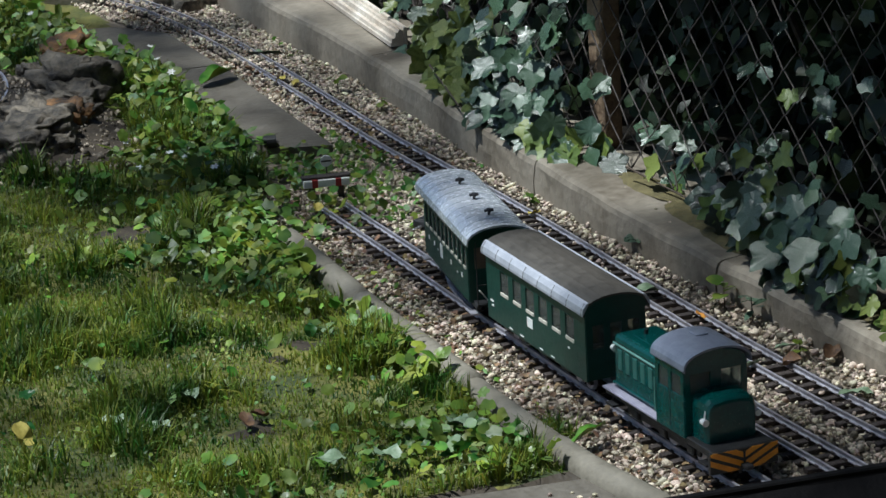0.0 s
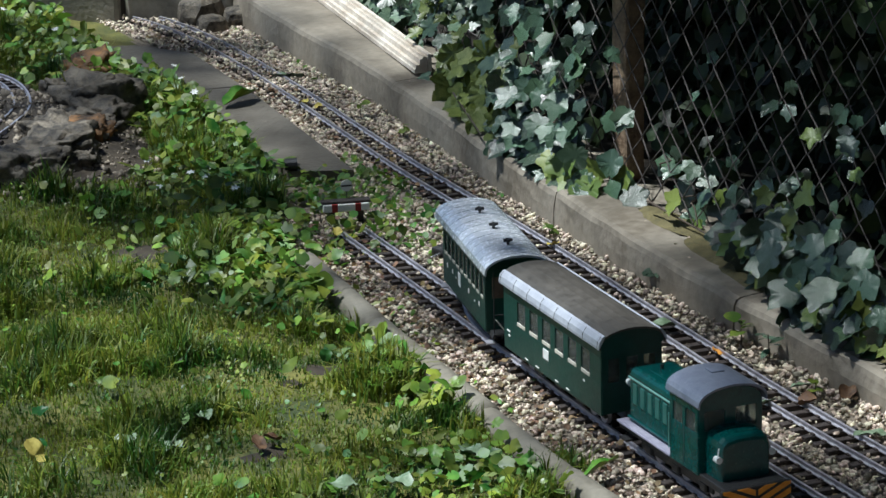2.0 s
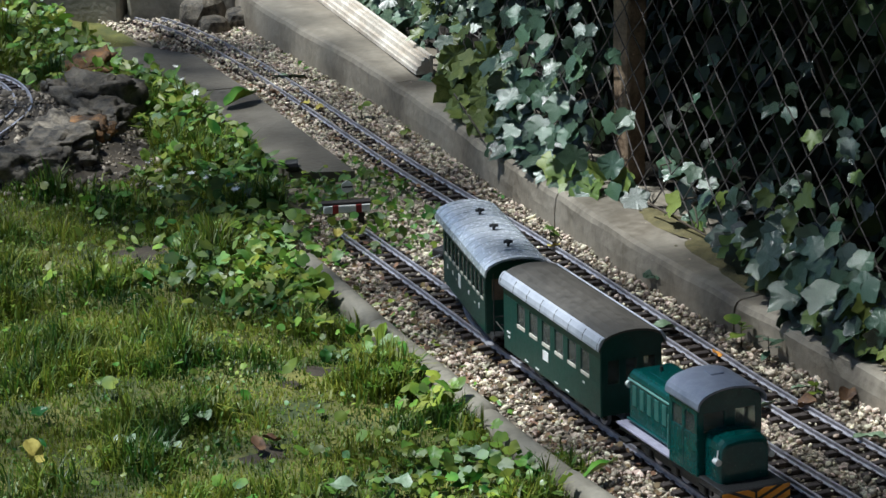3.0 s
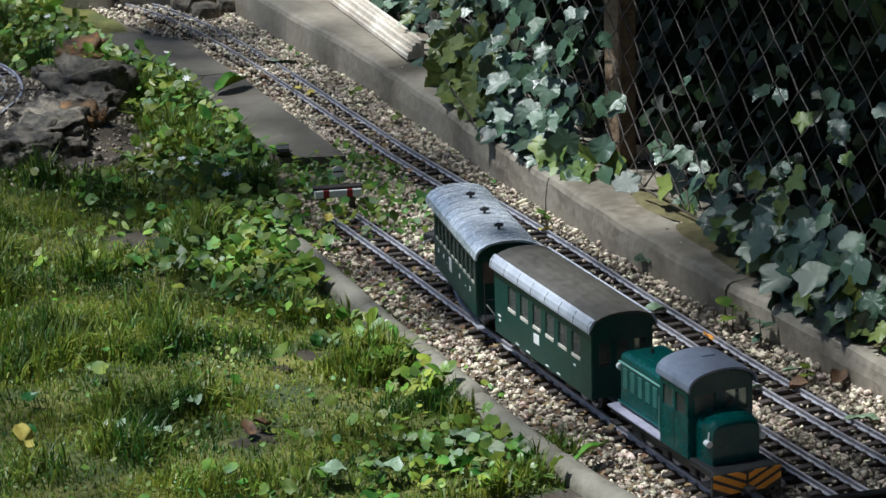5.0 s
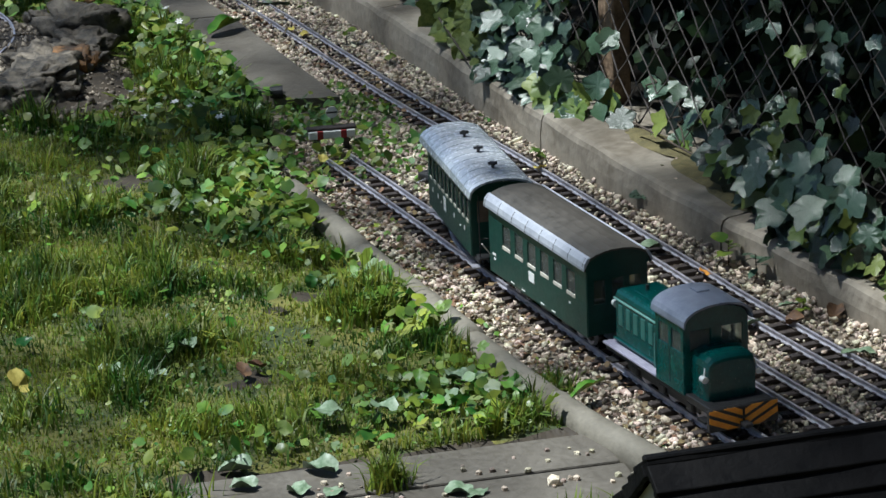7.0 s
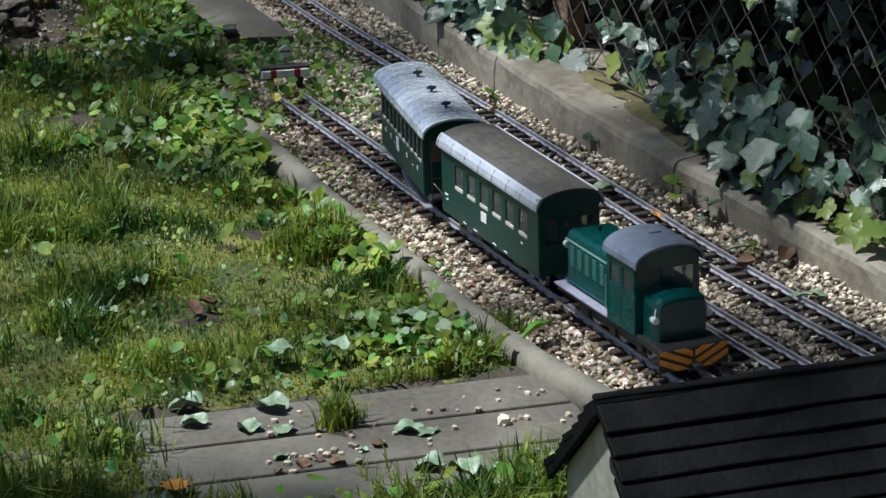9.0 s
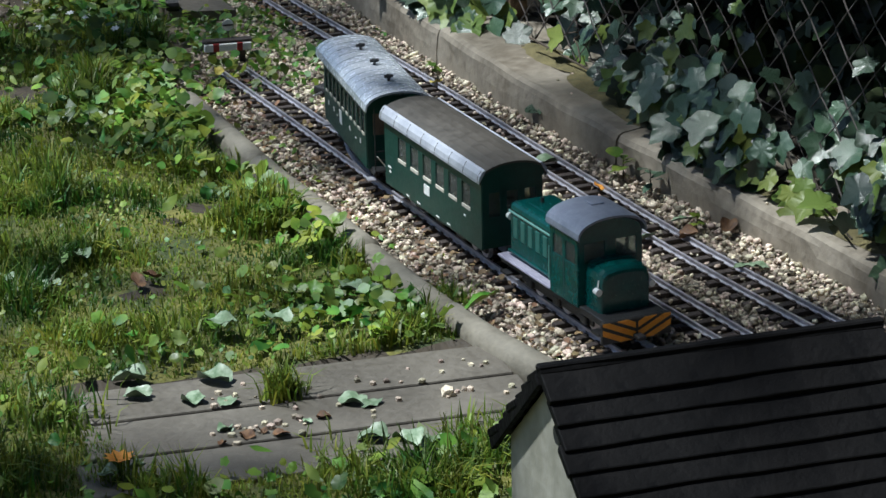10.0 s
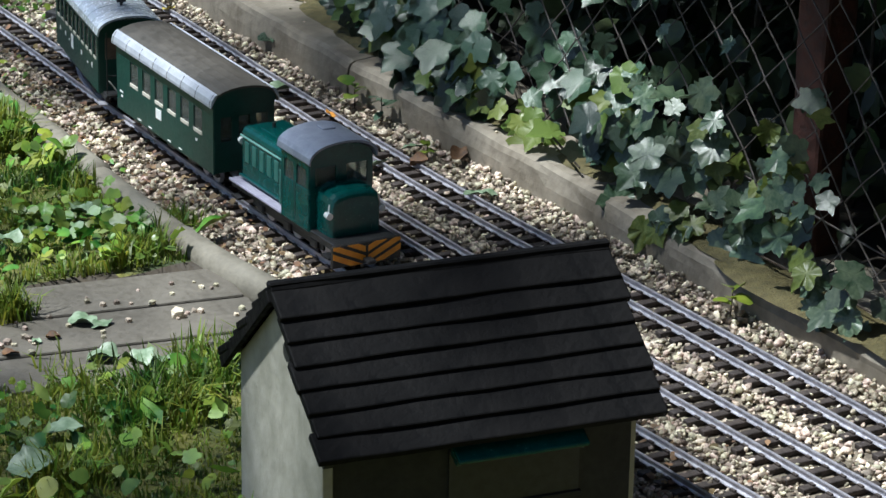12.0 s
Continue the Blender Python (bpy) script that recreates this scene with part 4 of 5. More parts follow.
# ---- leaves ----
def leaf_template(kind, n=11):
    """Vertices and triangles of one leaf of unit size; stalk at the origin, tip along +y, face up +z."""
    pts = []
    for a in np.linspace(-math.pi, math.pi, n, endpoint=False):
        c = math.cos(a)
        if kind == "ivy":
            # five pointed lobes, the middle one longest, and a notch at the stalk
            w = abs((a / 1.18 + 0.5) % 1.0 - 0.5) * 2.0
            k = round(a / 1.18)
            r = 0.385 + (0.27, 0.165, 0.09)[min(2, abs(k))] * (1.0 - w) ** 1.15 - (0.10 if abs(a) > 2.95 else 0.0)
        elif kind == "round":
            r = 0.50 * (1 - 0.30 * max(0.0, -c) ** 8) * (1 + 0.04 * math.cos(9 * a))
        elif kind == "heart":
            r = 0.46 + 0.14 * max(0, c) ** 3 - 0.22 * max(0.0, -c) ** 6
        else:
            r = 0.52 / math.sqrt((c / 1.0) ** 2 + (math.sin(a) / 0.42) ** 2)
        pts.append((r * math.sin(a), 0.42 + r * c))
    v = [(0, 0.40, 0.0)]
    for x, y in pts:
        v.append((x, y, 0.16 * abs(x) - 0.22 * (y - 0.4) ** 2 - 0.10 * x * x))
    t = [(0, i + 1, (i + 1) % n + 1) for i in range(n)]
    return np.array(v), np.array(t)


IVY_T = leaf_template("ivy", 32)
ROUND_T = leaf_template("round", 11)
HEART_T = leaf_template("heart", 11)
LONG_T = leaf_template("long", 8)
ROUND_F, HEART_F, LONG_F = leaf_template("round", 26), leaf_template("heart", 26), leaf_template("long", 20)


def turn_matrices(normal, spin, rng):
    """Rotations that take +z to the given normals, with a random spin about them."""
    n = normal / np.linalg.norm(normal, axis=1, keepdims=True)
    ref = np.where(np.abs(n[:, 2:3]) > 0.9, np.array([[1.0, 0, 0]]), np.array([[0, 0, 1.0]]))
    y = ref - (ref * n).sum(1, keepdims=True) * n
    y /= np.linalg.norm(y, axis=1, keepdims=True)
    x = np.cross(y, n)
    c, s = np.cos(spin)[:, None], np.sin(spin)[:, None]
    x2, y2 = c * x + s * y, -s * x + c * y
    return np.stack([x2, y2, n], axis=2)


def scatter(template, places, normals, spins, sizes, rng, crumple=0.05):
    """One joined mesh of many copies of a template."""
    v, t = template
    k, m = len(places), len(v)
    rot = turn_matrices(normals, spins, rng)
    base = np.repeat(v[None], k, 0) + rng.normal(0, crumple, (k, m, 3)) * np.array([0.5, 0.5, 1.0])
    base *= sizes[:, None, None] * np.stack([rng.uniform(0.8, 1.15, k), np.ones(k), rng.uniform(-0.4, 1.5, k)], 1)[:, None, :]
    out = np.einsum("kij,kmj->kmi", rot, base) + places[:, None, :]
    tris = t[None] + (np.arange(k) * m)[:, None, None]
    return out.reshape(-1, 3), tris.reshape(-1, 3)


def join_scatter(sets):
    vs, ts, off = [], [], 0
    for v, t in sets:
        vs.append(v)
        ts.append(t + off)
        off += len(v)
    return big_mesh(np.vstack(vs), np.vstack(ts), True)


def hedge():
    rng = np.random.default_rng(5)
    def slab(n, depth, z0, z1, big):
        y = rng.uniform(0.4, 9.2, n)
        x = np.array([fence_x(v) for v in y]) + rng.uniform(depth[0], depth[1], n)
        z = z0 + (z1 - z0) * rng.uniform(0, 1, n)
        nor = np.stack([-rng.uniform(0.1, 1.0, n), rng.normal(0, 0.6, n), rng.uniform(-0.2, 1.0, n)], 1)
        return np.stack([x, y, z], 1), nor, rng.normal(math.pi, 0.9, n), rng.uniform(0.45, 1.0, n) * big

    # rows above 0.6 m are unseen overhang, added to shade the fence and hollow
    sets = []
    for tpl, args in ((HEART_T, (9000, (0.38, 1.10), 0.02, 0.8, 0.075)), (LONG_T, (5000, (0.25, 0.8), 0.02, 0.8, 0.07)), (HEART_T, (2600, (0.06, 0.6), 0.04, 0.17, 0.06)), (HEART_T, (1000, (0.06, 0.30), 0.08, 0.6, 0.05)),
                      (LONG_T, (500, (0.03, 0.25), 0.15, 0.62, 0.06)), (HEART_T, (18000, (-0.19, 0.75), 0.66, 1.5, 0.085)), (HEART_T, (3500, (0.04, 0.5), 0.48, 0.75, 0.07)), (LONG_T, (7000, (-0.10, 0.8), 0.62, 1.8, 0.075))):
        sets.append(scatter(tpl, *slab(*args), rng))
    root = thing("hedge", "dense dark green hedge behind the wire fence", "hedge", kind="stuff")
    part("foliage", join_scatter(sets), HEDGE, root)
    bm = bmesh.new()
    rnd = random.Random(6)
    for i in range(70):
        yy = rnd.uniform(1.4, 8.5)
        p = Vector((fence_x(yy) + rnd.uniform(0.3, 0.7), yy, 0.0))
        r = rnd.uniform(0.003, 0.008)
        for k in range(5):
            q = p + Vector((rnd.uniform(-0.05, 0.05), rnd.uniform(-0.10, 0.10), rnd.uniform(0.12, 0.3)))
            rod(p, q, r, r * 0.85, 5, bm)
            p, r = q, r * 0.85
    part("branches", bm, STEM, root, "thin brown branches")
    # added dark backing that closes the garden, standing in for deep shade behind the hedge
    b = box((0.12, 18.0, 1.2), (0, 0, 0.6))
    solid("wall_3", b, DARKWOOD, "added dark backing for the near-black depth behind the hedge", "wall", pose(1.75, 5.0, -0.05), kind="structure")


hedge()


def ivy():
    """Ivy on the fence: leaves in clusters, the nearest as leaves of their own."""
    rng = np.random.default_rng(11)
    root = thing("ivy", "glossy variegated ivy hanging over the wall from the fence", "ivy")
    meshes = {}
    for key, mat in (("dark", IVY), ("pale", IVY_PALE)):
        meshes[key] = []
        for k in range(5):
            v, t = IVY_T
            vv = v + rng.normal(0, 0.025, v.shape) * np.array([0.6, 0.6, 1.0])
            vv[:, 2] += (-0.25 + 0.18 * k) * vv[:, 0] ** 2
            me = big_mesh(vv, t, True)
            me.materials.append(mat)
            meshes[key].append(me)
    # cluster: y, z, spread in y, spread in z, leaves, size, share of pale leaves, drop in front of the fence
    clusters = [(5.86, 0.17, 0.16, 0.06, 34, 0.050, 0.10, 0.02), (5.50, 0.22, 0.14, 0.06, 26, 0.048, 0.25, 0.02), (5.22, 0.15, 0.12, 0.045, 16, 0.080, 0.95, 0.05),
                (5.12, 0.16, 0.08, 0.05, 16, 0.064, 0.8, 0.05), (4.98, 0.18, 0.10, 0.06, 30, 0.052, 0.0, 0.04), (4.88, 0.10, 0.10, 0.06, 40, 0.052, 0.0, 0.05), (5.02, 0.06, 0.05, 0.04, 12, 0.045, 0.1, 0.05),
                (4.78, 0.24, 0.10, 0.08, 20, 0.050, 0.1, 0.02), (4.72, 0.075, 0.05, 0.04, 12, 0.060, 0.6, 0.05), (4.62, 0.10, 0.03, 0.03, 3, 0.06, 0.2, 0.0),
                (4.24, 0.085, 0.03, 0.03, 7, 0.055, 0.6, 0.01), (4.10, 0.10, 0.06, 0.05, 26, 0.062, 0.4, 0.04), (3.98, 0.09, 0.09, 0.06, 34, 0.066, 0.15, 0.06), (3.86, 0.07, 0.08, 0.035, 20, 0.062, 0.25, 0.07),
                (3.80, 0.13, 0.06, 0.05, 14, 0.060, 0.0, 0.03), (3.66, 0.05, 0.04, 0.02, 7, 0.055, 0.8, 0.05), (3.46, 0.135, 0.05, 0.045, 15, 0.066, 0.1, 0.02), (3.33, 0.12, 0.06, 0.04, 12, 0.062, 0.15, 0.015),
                (3.20, 0.16, 0.08, 0.05, 15, 0.062, 0.1, 0.01), (3.17, 0.03, 0.03, 0.02, 6, 0.055, 0.5, 0.07), (3.08, 0.07, 0.03, 0.03, 6, 0.06, 0.0, 0.02), (2.90, 0.075, 0.03, 0.03, 5, 0.052, 0.2, 0.03), (2.78, 0.05, 0.03, 0.03, 5, 0.055, 0.0, 0.04),
                (2.94, 0.20, 0.08, 0.05, 9, 0.05, 0.2, 0.02), (3.9, 0.36, 0.10, 0.07, 5, 0.042, 0.05, 0.0), (4.25, 0.40, 0.22, 0.12, 4, 0.042, 0.0, -0.04), (4.05, 0.24, 0.14, 0.06, 3, 0.045, 0.2, -0.03),
                (4.40, 0.19, 0.10, 0.06, 3, 0.045, 0.1, -0.05), (5.20, 0.33, 0.30, 0.10, 40, 0.046, 0.12, 0.0), (6.2, 0.24, 0.25, 0.09, 34, 0.046, 0.1, 0.0), (3.45, 0.30, 0.2, 0.08, 5, 0.045, 0.0, -0.03),
                (4.45, 0.10, 0.12, 0.04, 9, 0.060, 0.1, -0.09), (4.15, 0.16, 0.12, 0.05, 5, 0.060, 0.1, -0.09), (3.70, 0.13, 0.10, 0.05, 9, 0.066, 0.1, -0.09), (3.52, 0.08, 0.06, 0.04, 8, 0.066, 0.1, -0.09),
                (3.05, 0.11, 0.10, 0.04, 7, 0.062, 0.15, -0.08)]
    rows = []
    for (cy, cz, sy, sz, n, size, pale, out) in clusters:
        if 3.4 < cy < 4.5:
            cy -= 0.06
        if cy > 5.0:
            cy, cz = cy + 0.26 * (cy - 5.0), cz - 0.04 * min(1.0, cy - 5.0)
        n = int(n * 2.1)
        for i in range(n):
            y, z = rng.normal(cy, sy * 0.75), rng.normal(cz, sz * 0.8)
            floor = wall_top(y) + 0.012
            x = fence_x(y) - out * (0.4 if y < 4.5 else 1.0) - abs(rng.normal(0, 0.018)) - 0.006
            z += 0.018 if y < 4.5 else 0.0
            if z < floor:
                if x > WALL_FACE.x_at(y) - 0.004:
                    z = floor + abs(rng.normal(0, 0.015))
                else:
                    z = max(z, 0.005)
            grow = 0.92 if y < 4.5 else 1.0
            rows.append((x, y, z, size * grow * (0.42 + 0.68 * rng.beta(1.6, 1.4)), rng.uniform() < pale))
    rows.sort(key=lambda r: (r[1] - 4.2) ** 2)
    far = []
    for i, (x, y, z, s, p) in enumerate(rows):
        nor = Vector((-1.0 + rng.normal(0, 0.4), -0.5 + rng.normal(0, 0.45), 0.75 + rng.normal(0, 0.45))).normalized()
        spin = math.pi + rng.normal(0, 0.6)
        if i < 600:
            rot = Matrix([list(r) for r in turn_matrices(np.array([list(nor)]), np.array([spin]), rng)[0]]).to_4x4()
            part("leaf", meshes["pale" if p else "dark"][int(rng.integers(5))], None, root, at=Matrix.Translation((x, y, z)) @ rot @ Matrix.Diagonal((s, s, s, 1)))
        else:
            far.append((x, y, z, s, *nor, spin, float(p)))
    far = np.array(far)
    for flag, mat, lab in ((0.0, IVY_ISLAND, "dark ivy leaves further along"), (1.0, IVY_PALE, "pale ivy leaves further along")):
        g = far[far[:, 8] == flag]
        if len(g):
            tagged(part("leaf_mass", join_scatter([scatter(IVY_T, g[:, :3], g[:, 4:7], g[:, 7], g[:, 3], rng)]), mat, root, lab), kind="stuff")
    rnd = random.Random(12)
    for i in range(14):
        y = rnd.uniform(2.7, 6.2)
        p = Vector((fence_x(y) - 0.01, y, wall_top(y) + 0.002))
        bm = bmesh.new()
        for k in range(6):
            q = p + Vector((rnd.uniform(-0.006, 0.014), rnd.uniform(-0.07, 0.07), rnd.uniform(0.002, 0.03)))
            rod(p, q, 0.0016, 0.0014, 5, bm)
            p = q
        part("runner", bm, STEM, root, "thin woody runner")
    for (a, b) in [((0.445, 4.489, 0.085), (0.478, 4.278, 0.056)), ((0.43, 3.62, 0.07), (0.38, 3.42, 0.055)), ((0.40, 3.05, 0.05), (0.40, 2.72, 0.05)), ((0.46, 5.3, 0.1), (0.40, 5.05, 0.08))]:
        part("runner", rod(a, b, 0.0022, 0.0016, 6), STEM, root, "thin woody runner")


ivy()


# ---- rockery with a loop of narrow track ----
def rockery():
    rnd = random.Random(21)
    spots = [(-0.105, 5.76, 0.12, 0.085), (-0.060, 5.86, 0.10, 0.070), (-0.135, 5.67, 0.09, 0.050), (0.0, 6.12, 0.10, 0.06), (-0.06, 6.03, 0.08, 0.045), (-0.245, 5.555, 0.11, 0.050), (-0.29, 5.47, 0.12, 0.055),
             (-0.195, 5.56, 0.08, 0.045), (-0.335, 5.40, 0.10, 0.050), (-0.255, 5.42, 0.07, 0.035), (-0.40, 5.43, 0.10, 0.05), (-0.15, 5.60, 0.06, 0.035), (-0.14, 5.93, 0.07, 0.05)]
    for i, (x, y, s, h) in enumerate(spots):
        mat, lab = (RUST_ROCK, "rust-stained rockery stone with dry moss") if i in (3, 7) else (ROCK, "rough dark rockery stone with soil and moss")
        solid("rock", lump((s, s * rnd.uniform(0.7, 1.0), h), i * 1.3 + 2, 0.5, 4, 0.10), mat, lab, "rock", pose(x, y, ground_height(x, y) - 0.016, rnd.uniform(-8, 8), rnd.uniform(-8, 8), rnd.uniform(0, 360)), "rockery stones", smooth=True)
    loop = Line([(-0.40, 5.56), (-0.325, 5.66), (-0.265, 5.76), (-0.232, 5.88), (-0.225, 6.0), (-0.25, 6.1)])
    root = thing("railway_track", "narrow curved model track on the rockery", "model track", group="tracks of the garden railway")
    for side in (-1, 1):
        bm = sweep(loop, [(u, w + 0.066) for u, w in RAIL_PROFILE], 0, loop.length, side * 0.016, 0.02)
        part("rail", bm, RAIL, root)
    s = 0.01
    while s < loop.length:
        x, y, a = loop.at(s)
        part("sleeper", SLEEPER_MESH, SLEEPER, root, at=pose(x, y, 0.066, 0, 0, math.degrees(a) - 90) @ Matrix.Diagonal((0.7, 1, 1, 1)))
        s += 0.03

    rng = np.random.default_rng(77)
    bm = bmesh.new()
    bmesh.ops.create_icosphere(bm, subdivisions=1, radius=0.5)
    v = np.array([list(p.co) for p in bm.verts])
    t = np.array([[q.index for q in f.verts] for f in bm.faces])
    bm.free()
    n = 2600
    a, r = rng.uniform(0, 2 * math.pi, n), np.sqrt(rng.uniform(0, 1, n))
    x, y = -0.29 + 0.25 * r * np.cos(a), 5.68 + 0.46 * r * np.sin(a)
    z = np.array([ground_height(p, q) for p, q in zip(x, y)]) + rng.uniform(-0.002, 0.003, n)
    size = rng.gamma(2.2, 0.0032, n).clip(0.003, 0.024)
    vv, tt = scatter((v, t), np.stack([x, y, z], 1), rng.normal(0, 1, (n, 3)), rng.uniform(0, 6, n), size, rng, 0.14)
    tagged(part("rubble", big_mesh(vv, tt), RUBBLE, None, "brown stony rubble between the rockery stones"), "", "rubble", kind="stuff")


rockery()


# ---- fallen leaves, flowers, pebbles ----
def leaf_thing(name, label, template, mat, x, y, z, size, spin, tilt=(0, 0), group="", category="leaf", curl=0.3, seed=0):
    rng = np.random.default_rng(seed + 100)
    v, t = template
    v = v - np.array([0, 0.42, 0])
    v = v * np.array([rng.uniform(0.62, 0.95), 1, 1])
    fold = rng.uniform(0.1, 0.45)
    wave = np.sin(v[:, 1] * 7 + seed) * v[:, 0] * 0.22 + np.cos(v[:, 0] * 9 + seed) * 0.05
    v = v + np.stack([0 * wave, 0 * wave, fold * np.abs(v[:, 0]) + wave], 1)
    v = v + rng.normal(0, 0.014, v.shape) * np.array([0.8, 0.8, 1])
    v[:, 2] += curl * (v[:, 0] ** 2 + 0.5 * v[:, 1] ** 2)
    v[:, 2] -= v[:, 2].min()
    v = v * size
    k = len(v)
    both = np.vstack([v, v + np.array([0, 0, 0.0006])])
    tris = np.vstack([t[:, ::-1], t + k])
    me = big_mesh(both, tris, True)
    me.materials.append(mat)
    ob = new(name, me)
    ob.matrix_world = pose(x, y, z, tilt[0], tilt[1], spin)
    return tagged(ob, label, category, group)


def litter():
    lay = [("pale green fallen leaf lying on the track", PALE_LEAF, HEART_F, 0.268, 4.098, 0.001, 0.045, 60), ("pale fallen leaf curled on the ballast", PALE_LEAF, LONG_F, 0.306, 3.744, 0.000, 0.055, 100),
           ("pale green fallen leaf lying on ballast", PALE_LEAF, LONG_F, 0.223, 3.716, -0.004, 0.050, 120), ("pale leaf lying between the rails", PALE_LEAF, ROUND_F, -0.008, 3.60, -0.006, 0.032, 10),
           ("white-green leaf on the sleepers", PALE_LEAF, ROUND_F, 0.118, 3.99, -0.006, 0.022, 10), ("pale leaf beside the rail", PALE_LEAF, LONG_F, 0.275, 3.53, -0.002, 0.035, 80), ("pale leaf by the wall", PALE_LEAF, HEART_F, 0.300, 3.53, -0.006, 0.03, 20),
           ("pale dry leaf on the far ballast", PALE_LEAF, LONG_F, 0.395, 6.0, -0.006, 0.075, 70), ("bleached leaf on the round edging", PETAL, HEART_F, -0.160, 4.205, 0.010, 0.028, 30)]
    for i, (lab, mat, tpl, x, y, z, s, a) in enumerate(lay):
        leaf_thing("fallen_leaf", lab, tpl, mat, x, y, z, s, a, (6, 8), "fallen leaves", seed=i)
    for i, (x, y, z, s) in enumerate([(0.277, 3.957, -0.004, 0.020), (0.154, 3.978, -0.002, 0.020)]):
        leaf_thing("fallen_leaf", "bright orange curled leaf lying on the rail", HEART_F, ORANGE_LEAF, x, y, z, s, 50 * i, (15, 20), "fallen leaves", curl=0.9, seed=20 + i)
    for i, (x, y, z, s) in enumerate([(0.105, 4.285, -0.006, 0.038), (0.118, 4.262, -0.008, 0.030), (0.322, 4.60, -0.006, 0.034), (0.335, 5.76, -0.004, 0.022), (0.345, 5.71, -0.004, 0.018), (0.012, 4.83, 0.002, 0.026)]):
        leaf_thing("fallen_leaf", "yellow fallen leaf lying on ballast", HEART_F, YELLOW_LEAF, x, y, z, s, 70 * i, (20, 12), "fallen leaves", curl=0.6, seed=30 + i)
    for i, (x, y, s) in enumerate([(-0.505, 3.895, 0.036), (-0.475, 3.91, 0.03), (-0.245, 3.17, 0.03), (0.275, 3.69, 0.03), (0.345, 3.69, 0.035), (0.315, 5.88, 0.025)]):
        leaf_thing("fallen_leaf", "brown withered leaf lying on the ground", HEART_F, DEAD, x, y, ground_height(x, y) + 0.012, s, 80 * i, (18, 10), "fallen leaves", curl=1.0, seed=50 + i)
    for i, (x, y, z, s, a) in enumerate([(-0.268, 3.69, 0.022, 0.044, 20), (-0.547, 3.512, -0.005, 0.062, 40), (-0.64, 3.565, -0.005, 0.055, 70), (-0.655, 3.51, -0.005, 0.045, 60), (-0.60, 3.46, -0.007, 0.04, 10), (-0.56, 3.44, -0.007, 0.036, 120), (-0.47, 3.66, 0.02, 0.05, 60),
                                         (-0.405, 3.63, 0.022, 0.05, 10), (-0.445, 3.235, -0.007, 0.05, 75), (-0.435, 3.17, 0.008, 0.045, 30), (-0.40, 3.16, 0.012, 0.04, 80), (-0.42, 3.36, -0.007, 0.045, 50), (-0.40, 3.345, -0.007, 0.04, 120), (-0.79, 3.27, 0.012, 0.03, 40), (-0.75, 3.27, 0.006, 0.03, 90),
                                         (-0.536, 4.034, 0.012, 0.04, 20), (-0.674, 3.974, 0.016, 0.045, 50), (-0.62, 3.93, 0.016, 0.04, 70), (-0.60, 3.02, 0.02, 0.06, 30), (-0.68, 2.94, 0.02, 0.07, 70)]):
        leaf_thing("fallen_leaf", "broad grey-green leaf lying over the grass", ROUND_F if i % 2 else HEART_F, PALE_LEAF, x, y, z - (0.008 if z > 0.01 else 0), s * 0.9, a, (10 - i, 12 - i) if z > 0.01 else (1, 1), "leaves on the lawn", seed=70 + i)
    leaf_thing("dock_leaf", "large green dock leaf reaching over the path slab", LONG_F, WEED, 0.205, 5.79, 0.016, 0.10, -60, (4, -10), seed=91)
    leaf_thing("dock_leaf", "large green dock leaf reaching over the edging", LONG_F, WEED, -0.130, 3.56, 0.012, 0.07, -70, (6, -8), seed=92)
    leaf_thing("dock_leaf", "broad yellowing dock leaf standing in grass", HEART_F, YELLOW_LEAF, -0.815, 3.965, 0.02, 0.042, 20, (55, 10), seed=93)
    # orange flower at the slab edge
    fl = thing("flower", "orange flower with white petals fallen beside the slab", "flower", pose(-0.772, 3.275, 0.004))
    for k in range(9):
        a = k * 40
        v, t = LONG_T
        me = big_mesh((v * 0.024), t, True)
        part("petal", me, ORANGE_LEAF, fl, at=pose(0, 0, 0.012, 28, 0, a))
    part("stalk", rod((0, 0, -0.01), (0, 0, 0.012), 0.0015, n=6), WEED, fl)
    # small white flowers
    rnd = random.Random(31)
    for (x, y) in [(0.08, 6.25), (0.02, 6.42), (-0.05, 6.5), (0.16, 6.05), (0.07, 5.86), (0.09, 5.74), (-0.17, 5.30), (-0.12, 5.20), (-0.10, 5.17), (-0.06, 5.12), (-0.08, 5.08), (0.02, 6.3), (-0.02, 6.68), (0.1, 6.6), (-0.2, 5.15), (0.12, 5.9)]:
        d = thing("daisy", "small white flower in the weeds", "flower", pose(x, y, ground_height(x, y) + 0.045, rnd.uniform(-30, 30), rnd.uniform(-30, 30), rnd.uniform(0, 90)), "white flowers")
        v, t = LONG_T
        for k in range(6):
            part("petal", big_mesh(v * 0.010, t, True), PETAL, d, at=pose(0, 0, 0, 15, 0, 60 * k))
        part("stalk", rod((0, 0, -0.045), (0, 0, 0), 0.0008, n=5), WEED, d)
    for i in range(60):
        y = rnd.uniform(2.6, 5.6)
        x = float(WALL_FACE.x_at(y)) + rnd.uniform(0.02, 0.10)
        sz = rnd.uniform(0.003, 0.008)
        solid("pebble", lump((sz, sz * 0.8, sz * 0.7), i + 60, 0.3, 1), STONE_OB, "small pebble lying on the concrete wall", "pebble", pose(x, y, wall_top(y) - 0.001, 0, 0, rnd.uniform(0, 360)), "pebbles on the wall")
